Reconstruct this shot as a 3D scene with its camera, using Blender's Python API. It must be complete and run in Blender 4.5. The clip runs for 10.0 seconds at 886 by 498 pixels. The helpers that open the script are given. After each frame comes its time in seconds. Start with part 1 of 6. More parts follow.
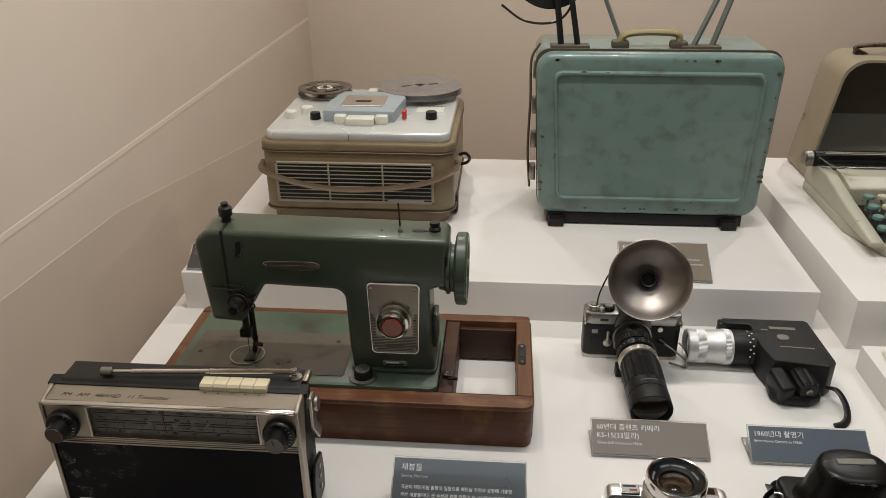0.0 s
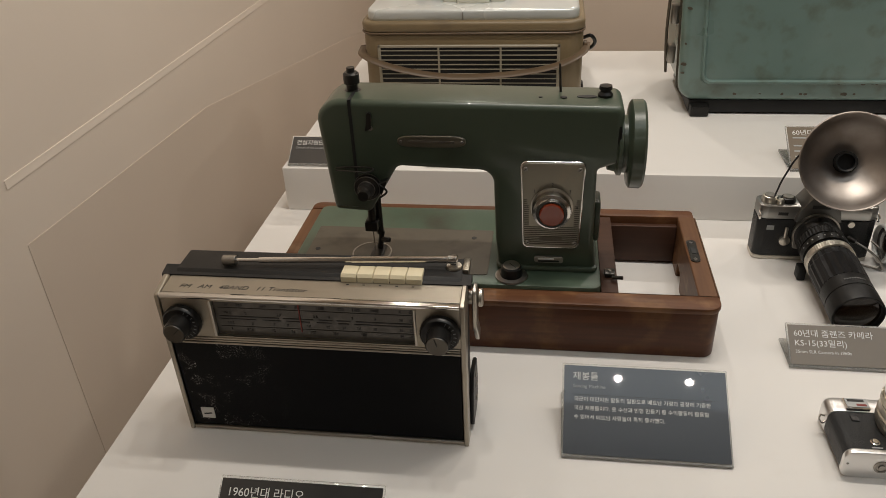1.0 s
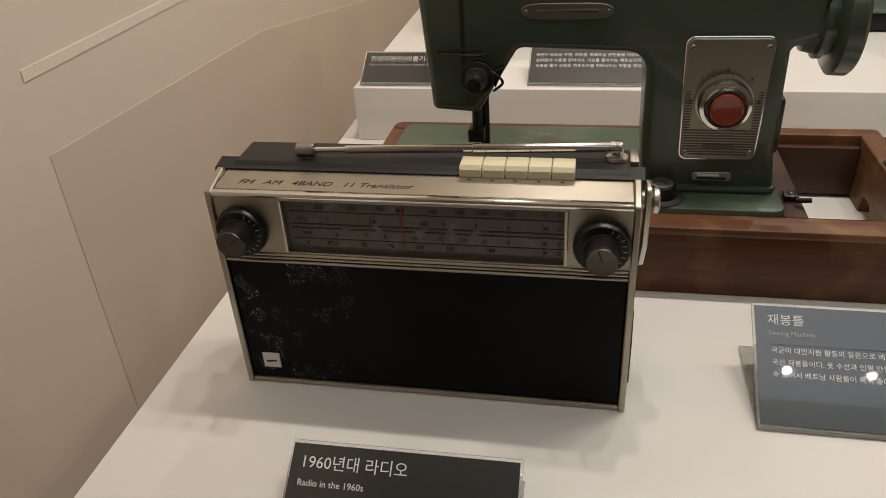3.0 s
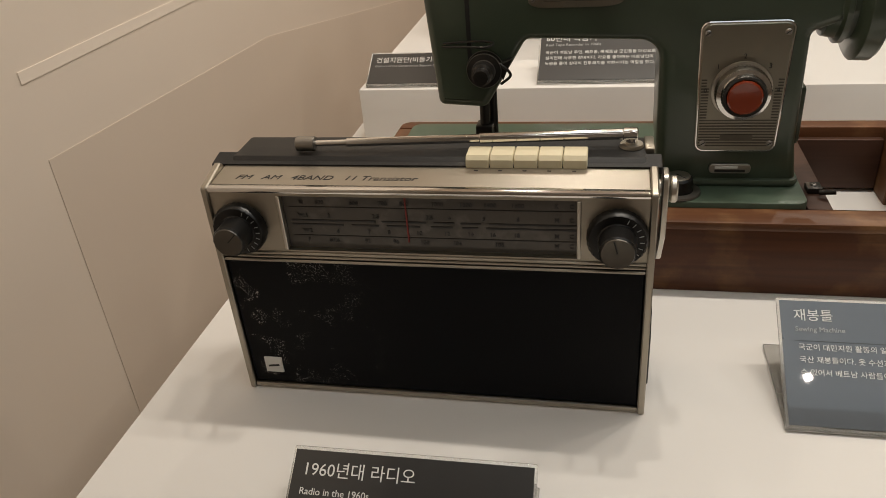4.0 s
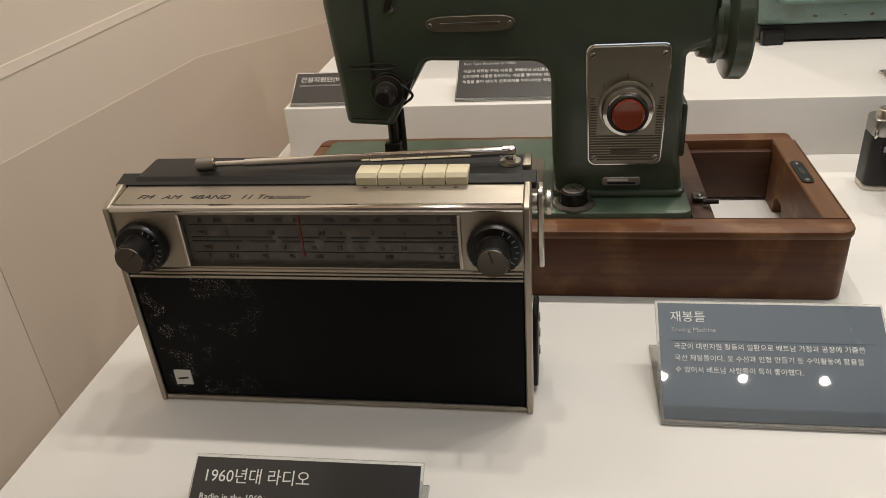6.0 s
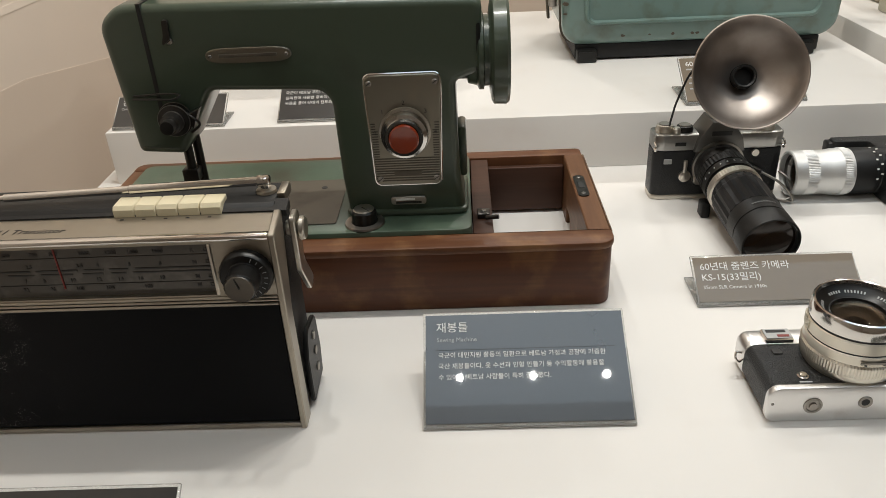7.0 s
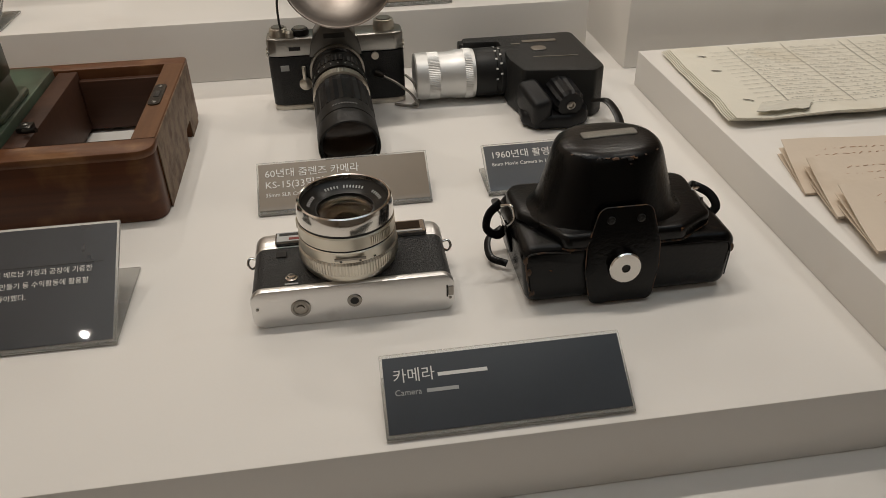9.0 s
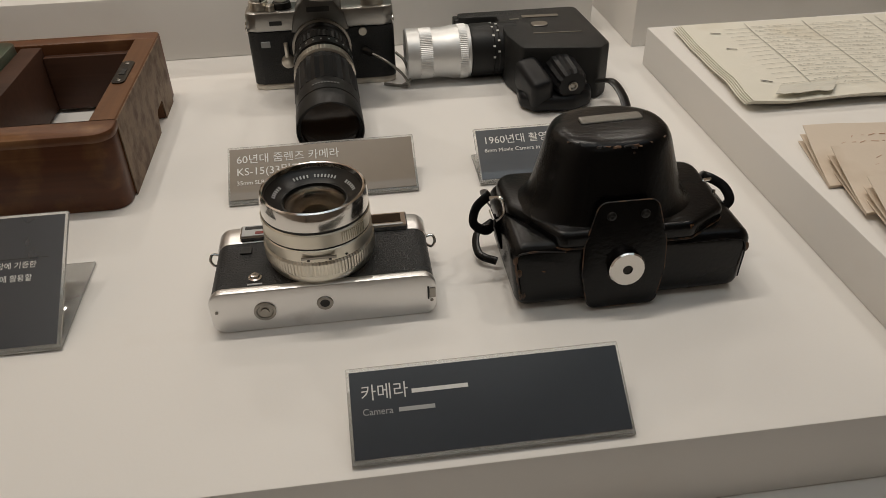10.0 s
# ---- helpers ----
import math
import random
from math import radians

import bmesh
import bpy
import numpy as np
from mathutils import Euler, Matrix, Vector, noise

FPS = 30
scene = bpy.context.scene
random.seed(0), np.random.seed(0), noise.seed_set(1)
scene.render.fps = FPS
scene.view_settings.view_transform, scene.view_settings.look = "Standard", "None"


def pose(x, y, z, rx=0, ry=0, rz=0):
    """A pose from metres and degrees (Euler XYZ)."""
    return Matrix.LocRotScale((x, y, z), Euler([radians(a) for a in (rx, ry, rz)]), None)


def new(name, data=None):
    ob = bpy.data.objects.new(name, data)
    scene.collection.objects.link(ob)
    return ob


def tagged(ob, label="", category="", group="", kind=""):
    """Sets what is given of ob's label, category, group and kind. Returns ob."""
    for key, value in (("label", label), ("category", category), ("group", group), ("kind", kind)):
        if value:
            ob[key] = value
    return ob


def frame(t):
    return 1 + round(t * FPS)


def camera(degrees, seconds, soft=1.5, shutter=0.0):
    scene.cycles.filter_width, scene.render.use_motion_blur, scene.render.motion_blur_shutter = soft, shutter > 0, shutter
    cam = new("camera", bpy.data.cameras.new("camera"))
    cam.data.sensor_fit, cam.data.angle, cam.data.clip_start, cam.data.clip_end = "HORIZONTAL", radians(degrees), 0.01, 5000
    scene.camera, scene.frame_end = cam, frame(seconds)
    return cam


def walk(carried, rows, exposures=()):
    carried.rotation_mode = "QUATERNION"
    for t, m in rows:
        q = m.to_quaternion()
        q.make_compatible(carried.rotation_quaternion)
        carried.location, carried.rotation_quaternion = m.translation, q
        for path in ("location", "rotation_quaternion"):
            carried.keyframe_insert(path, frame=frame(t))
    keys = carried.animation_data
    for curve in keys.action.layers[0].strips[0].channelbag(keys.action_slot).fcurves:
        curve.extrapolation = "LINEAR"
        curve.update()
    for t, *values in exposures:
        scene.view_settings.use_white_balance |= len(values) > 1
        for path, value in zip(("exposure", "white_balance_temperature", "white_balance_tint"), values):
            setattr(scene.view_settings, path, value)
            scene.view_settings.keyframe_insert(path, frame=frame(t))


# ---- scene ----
cam = camera(60.5, 10.0, 0.65)
METRES, EYE, TILT, LEAN, TURN = 1.0, 0.675, 0.0, 0.0, 4.8
ROWS = [
    (0.0, 0.0, 0.0, 0.0, -0.22, -26.32, 0.44),
    (0.5, -0.0729, 0.0657, -0.0702, 1.3, -29.18, 1.38),
    (1.0, -0.1312, 0.1045, -0.1275, 2.75, -30.96, 2.4),
    (1.5, -0.1679, 0.1352, -0.1865, 3.78, -31.58, 2.9),
    (2.0, -0.1926, 0.1822, -0.2407, 4.43, -31.69, 2.91),
    (2.5, -0.2055, 0.2073, -0.2619, 5.05, -31.4, 2.83),
    (3.0, -0.2218, 0.2273, -0.2882, 5.71, -31.08, 3.18),
    (4.5, -0.2207, 0.2422, -0.3119, 6.03, -29.72, 4.68),
    (5.0, -0.2189, 0.2366, -0.3114, 5.7, -29.72, 4.78),
    (6.5, -0.1279, 0.2101, -0.2892, 0.11, -29.1, 3.29),
    (7.0, -0.0636, 0.1971, -0.2809, -3.93, -29.21, 2.65),
    (7.5, 0.0497, 0.1773, -0.2886, -8.24, -30.02, 2.04),
    (8.0, 0.1406, 0.1663, -0.3039, -11.29, -31.34, 1.56),
    (8.5, 0.1956, 0.167, -0.3201, -12.71, -32.71, 1.15),
    (9.0, 0.2237, 0.1816, -0.3384, -13.06, -33.89, 1.11),
    (9.5, 0.2411, 0.2064, -0.3553, -12.73, -34.76, 1.11),
    (10.0, 0.2518, 0.2272, -0.3602, -12.28, -35.33, 1.16),
]
walk(cam, [(t, pose(0, 0, EYE, TILT, LEAN, TURN) @ pose(METRES * x, METRES * y, METRES * z, 90 + pitch, roll, yaw)) for t, x, y, z, yaw, pitch, roll in ROWS],
     exposures=[(0.0, 0.0, 6000, 9), (1.0, -0.10, 6300, 10), (2.5, 0.05, 6450, 10), (4.5, 0.22, 6500, 10), (5.2, 0.24, 6450, 10), (6.5, 0.30, 6100, 8), (7.0, 0.34, 5950, 7), (7.6, -0.10, 6100, 8), (8.2, -0.32, 6400, 9), (8.6, -0.34, 6400, 10), (10.0, -0.34, 6400, 10)])

# ---- world and lamps ----
world = bpy.data.worlds.new("world")
world.use_nodes = True
world.node_tree.nodes["Background"].inputs[0].default_value = (1.0, 0.86, 0.72, 1)
world.node_tree.nodes["Background"].inputs[1].default_value = 0.115
scene.world = world

LAMP_Z = 1.5
WARM = (1.0, 0.915, 0.80)


def disk_lamp(name, x, y, z, size, watts, colour=WARM, spread=180):
    data = bpy.data.lights.new(name, "AREA")
    data.shape, data.size, data.energy, data.color, data.spread = "DISK", size, watts, colour, radians(spread)
    ob = new(name, data)
    ob.location = (x, y, z)
    return ob


for i in range(7):
    disk_lamp("showcase_lamp", -0.52 + 0.2 * i, 0.26, LAMP_Z - 0.006, 0.018, 0.26)
for x in (-0.28, -0.08, 0.12, 0.32, 0.95):
    disk_lamp("showcase_lamp", x, 0.96, LAMP_Z - 0.006, 0.045, 2.6)
# unseen extra row, added to brighten the back wall
for x in (-0.3, 0.4, 1.1):
    disk_lamp("showcase_lamp", x, 2.15, LAMP_Z - 0.006, 0.045, 4.6)
# soft fill light added in the hall, not a known lamp there
room = bpy.data.lights.new("room_fill", "AREA")
room.shape, room.size, room.size_y, room.energy, room.color = "RECTANGLE", 1.6, 0.5, 2.5, (1.0, 0.95, 0.88)
room_ob = new("room_fill", room)
room_ob.location = (0.4, -1.4, 1.98)


# ---- materials ----
def mat(name, colour, rough=0.5, metal=0.0, var=0.12, scale=40.0, bump=0.0, bump_scale=300.0, second=None, amount=0.0, patch=6.0, coat=0.0, spread=0.12, spec=0.5):
    """Principled paint with fine grain, broad unevenness, relief and, where second is given, worn patches."""
    m = bpy.data.materials.new(name)
    m.use_nodes = True
    nt = m.node_tree
    b = nt.nodes["Principled BSDF"]
    b.inputs["Roughness"].default_value, b.inputs["Metallic"].default_value = rough, metal
    b.inputs["Coat Weight"].default_value, b.inputs["Coat Roughness"].default_value = coat, 0.025
    b.inputs["Specular IOR Level"].default_value = spec
    tc = nt.nodes.new("ShaderNodeTexCoord")

    def tex(s, detail=5.0):
        n = nt.nodes.new("ShaderNodeTexNoise")
        n.inputs["Scale"].default_value, n.inputs["Detail"].default_value = s, detail
        nt.links.new(tc.outputs["Object"], n.inputs["Vector"])
        return n

    def mix(fac, a, c):
        n = nt.nodes.new("ShaderNodeMix")
        n.data_type = "RGBA"
        nt.links.new(fac, n.inputs["Factor"])
        for sock, v in ((n.inputs[6], a), (n.inputs[7], c)):
            if isinstance(v, tuple):
                sock.default_value = (*v, 1)
            else:
                nt.links.new(v, sock)
        return n.outputs[2]

    dark = tuple(c * (1 - var) for c in colour)
    light = tuple(min(1, c * (1 + var)) for c in colour)
    fine, broad = tex(scale), tex(scale / 9)
    avg = nt.nodes.new("ShaderNodeMath")
    avg.operation = "ADD"
    nt.links.new(fine.outputs["Fac"], avg.inputs[0])
    nt.links.new(broad.outputs["Fac"], avg.inputs[1])
    half = nt.nodes.new("ShaderNodeMath")
    half.operation = "MULTIPLY"
    half.inputs[1].default_value = 0.5
    nt.links.new(avg.outputs[0], half.inputs[0])
    out = mix(half.outputs[0], dark, light)
    if second:
        wear = tex(patch, 8.0)
        ramp = nt.nodes.new("ShaderNodeValToRGB")
        ramp.color_ramp.elements[0].position, ramp.color_ramp.elements[1].position = 1 - amount - spread / 2, 1 - amount + spread / 2
        nt.links.new(wear.outputs["Fac"], ramp.inputs[0])
        out = mix(ramp.outputs["Color"], out, second)
    nt.links.new(out, b.inputs["Base Color"])
    rr = nt.nodes.new("ShaderNodeMapRange")
    rr.inputs["To Min"].default_value, rr.inputs["To Max"].default_value = max(0.02, rough - 0.08), min(1, rough + 0.08)
    nt.links.new(broad.outputs["Fac"], rr.inputs["Value"])
    nt.links.new(rr.outputs[0], b.inputs["Roughness"])
    if bump:
        g = tex(bump_scale)
        bn = nt.nodes.new("ShaderNodeBump")
        bn.inputs["Strength"].default_value, bn.inputs["Distance"].default_value = bump, 0.001
        nt.links.new(g.outputs["Fac"], bn.inputs["Height"])
        nt.links.new(bn.outputs[0], b.inputs["Normal"])
    return m


def wood(name, colour, dark, rough=0.45, along="x", worn=None):
    m = mat(name, colour, rough, var=0.14, scale=30, spec=0.3, bump=0.12, bump_scale=180, second=worn, amount=0.38, patch=26.0, spread=0.16)
    nt = m.node_tree
    b = nt.nodes["Principled BSDF"]
    old = b.inputs["Base Color"].links[0].from_socket
    tc = nt.nodes.new("ShaderNodeTexCoord")
    mp = nt.nodes.new("ShaderNodeMapping")
    mp.inputs["Scale"].default_value = {"x": (3, 60, 60), "y": (60, 3, 60)}[along]
    n = nt.nodes.new("ShaderNodeTexNoise")
    n.inputs["Scale"].default_value, n.inputs["Detail"].default_value, n.inputs["Distortion"].default_value = 2.2, 7, 0.6
    nt.links.new(tc.outputs["Object"], mp.inputs[0])
    nt.links.new(mp.outputs[0], n.inputs["Vector"])
    r = nt.nodes.new("ShaderNodeValToRGB")
    r.color_ramp.elements[0].position, r.color_ramp.elements[1].position = 0.25, 0.95
    nt.links.new(n.outputs["Fac"], r.inputs[0])
    x = nt.nodes.new("ShaderNodeMix")
    x.data_type = "RGBA"
    nt.links.new(r.outputs["Color"], x.inputs["Factor"])
    nt.links.new(old, x.inputs[6])
    x.inputs[7].default_value = (*dark, 1)
    nt.links.new(x.outputs[2], b.inputs["Base Color"])
    return m


def glass(name, tint=(1, 1, 1), rough=0.02, clear=1.0):
    m = bpy.data.materials.new(name)
    m.use_nodes = True
    b = m.node_tree.nodes["Principled BSDF"]
    b.inputs["Base Color"].default_value = (*tint, 1)
    b.inputs["Transmission Weight"].default_value = clear
    b.inputs["Roughness"].default_value = rough
    b.inputs["IOR"].default_value = 1.48
    return m


PAINT = mat("white_plinth_paint", (0.80, 0.775, 0.74), 0.55, var=0.025, scale=18, bump=0.04, bump_scale=500, second=(0.72, 0.68, 0.63), amount=0.22, patch=9.0, spread=0.3)
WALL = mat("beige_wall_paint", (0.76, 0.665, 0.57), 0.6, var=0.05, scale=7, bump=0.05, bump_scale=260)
# paler wall colour that stands for a bright streak of light
WALL_STREAK = mat("pale_wall_streak", (0.81, 0.715, 0.615), 0.55, var=0.04, scale=7)
# wall colour darkened to stand for shade
WALL_SHADE = mat("beige_wall_shade", (0.635, 0.54, 0.45), 0.6, var=0.05, scale=7, bump=0.05, bump_scale=260)
ROOM = mat("room_wall_paint", (0.55, 0.50, 0.44), 0.7, var=0.05, scale=5)
FLOOR = wood("brown_floor_boards", (0.30, 0.21, 0.14), (0.20, 0.13, 0.08), 0.4)
CARD = mat("slate_grey_print", (0.024, 0.031, 0.042), 0.30, var=0.14, scale=220, coat=1.0, spec=0.8, bump=0.05, bump_scale=1500)
CARD_DARK = mat("charcoal_print", (0.020, 0.020, 0.020), 0.35, var=0.08, scale=120, coat=1.0)
CARD_BROWN = mat("taupe_print", (0.185, 0.145, 0.100), 0.35, var=0.08, scale=120, coat=1.0)
INK = mat("white_lettering", (0.78, 0.78, 0.76), 0.5, var=0.02)
PENGREY = mat("faint_grey_lettering", (0.13, 0.13, 0.13), 0.5, var=0.02)
GREYINK = mat("grey_lettering", (0.42, 0.43, 0.43), 0.5, var=0.02)
DARKINK = mat("black_lettering", (0.012, 0.012, 0.012), 0.5, var=0.02)
ACRYLIC = glass("clear_acrylic", (0.93, 0.93, 0.91), 0.03, 0.8)
CHROME = mat("polished_chrome", (0.72, 0.70, 0.67), 0.12, 1.0, var=0.04, scale=60)
SATIN = mat("satin_aluminium", (0.60, 0.565, 0.50), 0.34, 1.0, var=0.06, scale=90, bump=0.05, bump_scale=900)
STEEL = mat("dull_grey_steel", (0.33, 0.31, 0.28), 0.38, 1.0, var=0.15, scale=80, bump=0.1)
BLACK = mat("black_plastic", (0.010, 0.0095, 0.009), 0.32, var=0.2, scale=80, spec=0.35)
GREASE = mat("greasy_blackened_steel", (0.045, 0.042, 0.038), 0.32, 0.7, var=0.3, scale=100, bump=0.2)
MATT = mat("matt_black_enamel", (0.012, 0.012, 0.012), 0.42, spec=0.3, var=0.2, scale=120, bump=0.2, bump_scale=1200)
HIDE = mat("black_grained_leatherette", (0.011, 0.012, 0.013), 0.38, spec=0.45, var=0.3, scale=300, bump=1.0, bump_scale=900)


# ---- mesh helpers ----
def part(name, bm, material, parent=None, label="", smooth=35):
    """Links a bmesh as one mesh object under a thing or a part."""
    me = bpy.data.meshes.new(name)
    bmesh.ops.recalc_face_normals(bm, faces=bm.faces)
    for f in bm.faces:
        f.smooth = smooth > 0
    if smooth > 0:
        for e in bm.edges:
            e.smooth = not (len(e.link_faces) == 2 and e.calc_face_angle(0) > radians(smooth))
    bm.to_mesh(me)
    bm.free()
    me.materials.append(material)
    ob = new(name, me)
    if parent:
        ob.parent = parent
    if label:
        ob["label"] = label
    return ob


def thing(name, m, label, category, group="", kind=""):
    ob = new(name)
    ob.empty_display_size = 0.02
    ob.matrix_basis = m
    return tagged(ob, label, category, group, kind)


def join(*bms):
    out = bmesh.new()
    for b in bms:
        me = bpy.data.meshes.new("tmp")
        b.to_mesh(me)
        b.free()
        out.from_mesh(me)
        bpy.data.meshes.remove(me)
    return out


def moved(bm, m):
    bmesh.ops.transform(bm, matrix=m, verts=bm.verts)
    return bm


def bx(x0, y0, z0, x1, y1, z1, b=0.0, seg=2):
    bm = bmesh.new()
    bmesh.ops.create_cube(bm, size=1, matrix=Matrix.Translation(((x0 + x1) / 2, (y0 + y1) / 2, (z0 + z1) / 2)) @ Matrix.Diagonal((x1 - x0, y1 - y0, z1 - z0, 1)))
    if b:
        bmesh.ops.bevel(bm, geom=bm.edges[:], offset=b, segments=seg, affect="EDGES", profile=0.5)
    return bm


def lathe(profile, n=36, m=None, flute=0.0):
    """A turned body about z from (radius, height) pairs; flute: depth of the ribs all round."""
    bm = bmesh.new()
    rings = []
    for r, z in profile:
        if r < 1e-6:
            rings.append([bm.verts.new((0, 0, z))])
        else:
            rings.append([bm.verts.new(((r - flute * (k % 2)) * math.cos(2 * math.pi * k / n), (r - flute * (k % 2)) * math.sin(2 * math.pi * k / n), z)) for k in range(n)])
    for a, b in zip(rings, rings[1:]):
        for k in range(n):
            k2 = (k + 1) % n
            if len(a) == 1 and len(b) > 1:
                bm.faces.new((a[0], b[k], b[k2]))
            elif len(b) == 1 and len(a) > 1:
                bm.faces.new((a[k], a[k2], b[0]))
            elif len(a) > 1:
                bm.faces.new((a[k], a[k2], b[k2], b[k]))
    return moved(bm, m) if m else bm


def rod(p, q, r, n=14, r2=None, b=0.0):
    """A closed round bar from p to q."""
    p, q = Vector(p), Vector(q)
    h = (q - p).length
    r2 = r if r2 is None else r2
    prof = [(0, 0), (r - b, 0), (r, b), (r2, h - b), (r2 - b, h), (0, h)] if b else [(0, 0), (r, 0), (r2, h), (0, h)]
    return lathe(prof, n, Matrix.Translation(p) @ (q - p).to_track_quat("Z", "Y").to_matrix().to_4x4())


def prism(outline, d0, d1, plane="xy", b=0.0, seg=2):
    """An outline pushed from d0 to d1 along the third axis, with its rims bevelled."""
    place = {"xy": lambda u, v, w: (u, v, w), "xz": lambda u, v, w: (u, w, v), "yz": lambda u, v, w: (w, u, v)}[plane]
    bm = bmesh.new()
    lo = [bm.verts.new(place(u, v, d0)) for u, v in outline]
    hi = [bm.verts.new(place(u, v, d1)) for u, v in outline]
    a, c = bm.faces.new(lo), bm.faces.new(hi[::-1])
    n = len(outline)
    for k in range(n):
        bm.faces.new((lo[k], hi[k], hi[(k + 1) % n], lo[(k + 1) % n]))
    bmesh.ops.recalc_face_normals(bm, faces=bm.faces)
    if b:
        bmesh.ops.bevel(bm, geom=list({e for f in (a, c) for e in f.edges}), offset=b, segments=seg, affect="EDGES", profile=0.5)
    return bm


def rounded(x0, y0, x1, y1, r, n=5):
    pts = []
    for cx, cy, a0 in ((x1 - r, y1 - r, 0), (x0 + r, y1 - r, 90), (x0 + r, y0 + r, 180), (x1 - r, y0 + r, 270)):
        for k in range(n + 1):
            a = radians(a0 + 90 * k / n)
            pts.append((cx + r * math.cos(a), cy + r * math.sin(a)))
    return pts


def smooth_path(pts, steps=8):
    """A Catmull-Rom line through the points."""
    p = [Vector(q) for q in pts]
    p = [2 * p[0] - p[1], *p, 2 * p[-1] - p[-2]]
    out = []
    for a, b, c, d in zip(p, p[1:], p[2:], p[3:]):
        for k in range(steps):
            t = k / steps
            out.append(0.5 * (2 * b + (c - a) * t + (2 * a - 5 * b + 4 * c - d) * t * t + (3 * b - a - 3 * c + d) * t ** 3))
    return out + [p[-2]]


def tube(pts, r, n=10, flat=1.0, steps=8):
    """A bent bar or strap through the points; flat: its thickness over its width."""
    line = smooth_path(pts, steps)
    bm = bmesh.new()
    rings = []
    side = None
    for i, p in enumerate(line):
        t = (line[min(i + 1, len(line) - 1)] - line[max(i - 1, 0)]).normalized()
        if side is None:
            side = t.cross(Vector((0, 0, 1)) if abs(t.z) < 0.9 else Vector((1, 0, 0))).normalized()
        side = (side - t * side.dot(t)).normalized()
        up = side.cross(t)
        rings.append([bm.verts.new(p + side * r * math.cos(2 * math.pi * k / n) + up * r * flat * math.sin(2 * math.pi * k / n)) for k in range(n)])
    for a, b in zip(rings, rings[1:]):
        for k in range(n):
            bm.faces.new((a[k], a[(k + 1) % n], b[(k + 1) % n], b[k]))
    bm.faces.new(rings[0][::-1])
    bm.faces.new(rings[-1])
    return bm


def words(name, text, size, m, material, parent, align="LEFT", shear=0.0, thick=0.0001, squeeze=1.0, bold=0.0):
    """Lettering in the built-in font, as a thin mesh; m places its base line."""
    cu = bpy.data.curves.new(name, "FONT")
    cu.body, cu.size, cu.align_x, cu.shear, cu.extrude, cu.offset = text, size, align, shear, thick, bold
    cu.resolution_u = 3
    ob = new(name, cu)
    me = bpy.data.meshes.new_from_object(ob.evaluated_get(bpy.context.evaluated_depsgraph_get()))
    bpy.data.objects.remove(ob)
    me.transform(m @ Matrix.Diagonal((squeeze, 1, 1, 1)))
    me.materials.clear()
    me.materials.append(material)
    out = new(name, me)
    out.parent = parent
    return out


# ---- the showcase ----
def slab(name, x0, y0, z0, x1, y1, z1, material, label, category, b=0.0015):
    return tagged(part(name, bx(x0, y0, z0, x1, y1, z1, b), material), label, category, kind="structure")


STEP_Z, STEP_Y = 0.071, 1.10
BACK_Y, WALL_Y = 1.70, 2.92
slab("plinth_main", -0.566, 0.497, -0.055, 1.6, BACK_Y, 0, PAINT, "white painted low plinth under the cameras and radio", "plinth")
slab("plinth_base", -0.566, 0.30, -0.75, 1.6, BACK_Y, -0.055, PAINT, "white painted base of the showcase", "plinth")
slab("plinth_step", -0.54, STEP_Y, 0, 0.513, BACK_Y, STEP_Z, PAINT, "white painted raised step behind the sewing machine", "plinth")
slab("plinth_block", 0.545, 1.047, 0, 1.6, BACK_Y, 0.088, PAINT, "white painted raised block under the typewriter", "plinth")
slab("plinth_shelf", 0.54, 0.50, 0, 1.6, 0.997, 0.040, PAINT, "white painted low shelf under the old papers", "plinth")
slab("wall_north", -0.85, WALL_Y, -0.85, 3.2, WALL_Y + 0.1, 2.0, WALL, "beige painted back wall of the showcase", "wall")
slab("wall_west", -0.85, -2.6, -0.85, -0.75, WALL_Y, 2.0, WALL, "beige painted side wall beside the plinth", "wall")
# thin sheet in the outline of the shade on the side wall, darker by colour
tagged(part("wall_shade", prism([(0.796, -0.6), (WALL_Y, -0.6), (WALL_Y, -0.165), (1.32, 0.084), (0.796, 0.108)], -0.751, -0.7493, "yz"), WALL_SHADE), "slightly darker beige sheet painted as the shade low on the side wall", "wall", kind="structure")
# the light streak along the wall, put in as a flat pale strip
slab("wall_light_streak", -0.752, 0.796, 0.181, -0.7490, WALL_Y, 0.192, WALL_STREAK, "narrow pale strip painted as the streak of light on the side wall", "trim", 0)
slab("floor", -0.85, -2.6, -0.9, 3.2, WALL_Y + 0.1, -0.85, FLOOR, "brown wooden floor of the hall", "floor", 0)
slab("wall_south", -0.85, -2.7, -0.85, 3.2, -2.6, 2.0, ROOM, "plain wall of the hall behind the visitor", "wall", 0)
slab("wall_east", 3.1, -2.6, -0.85, 3.2, WALL_Y, 2.0, ROOM, "plain wall of the hall", "wall", 0)
slab("ceiling", -0.85, -2.6, 2.0, 3.2, WALL_Y, 2.1, ROOM, "plain ceiling of the hall", "ceiling", 0)
slab("ceiling_showcase", -0.75, 0.62, LAMP_Z, 3.1, WALL_Y, LAMP_Z + 0.05, WALL, "pale ceiling of the showcase with small lamps", "ceiling", 0)


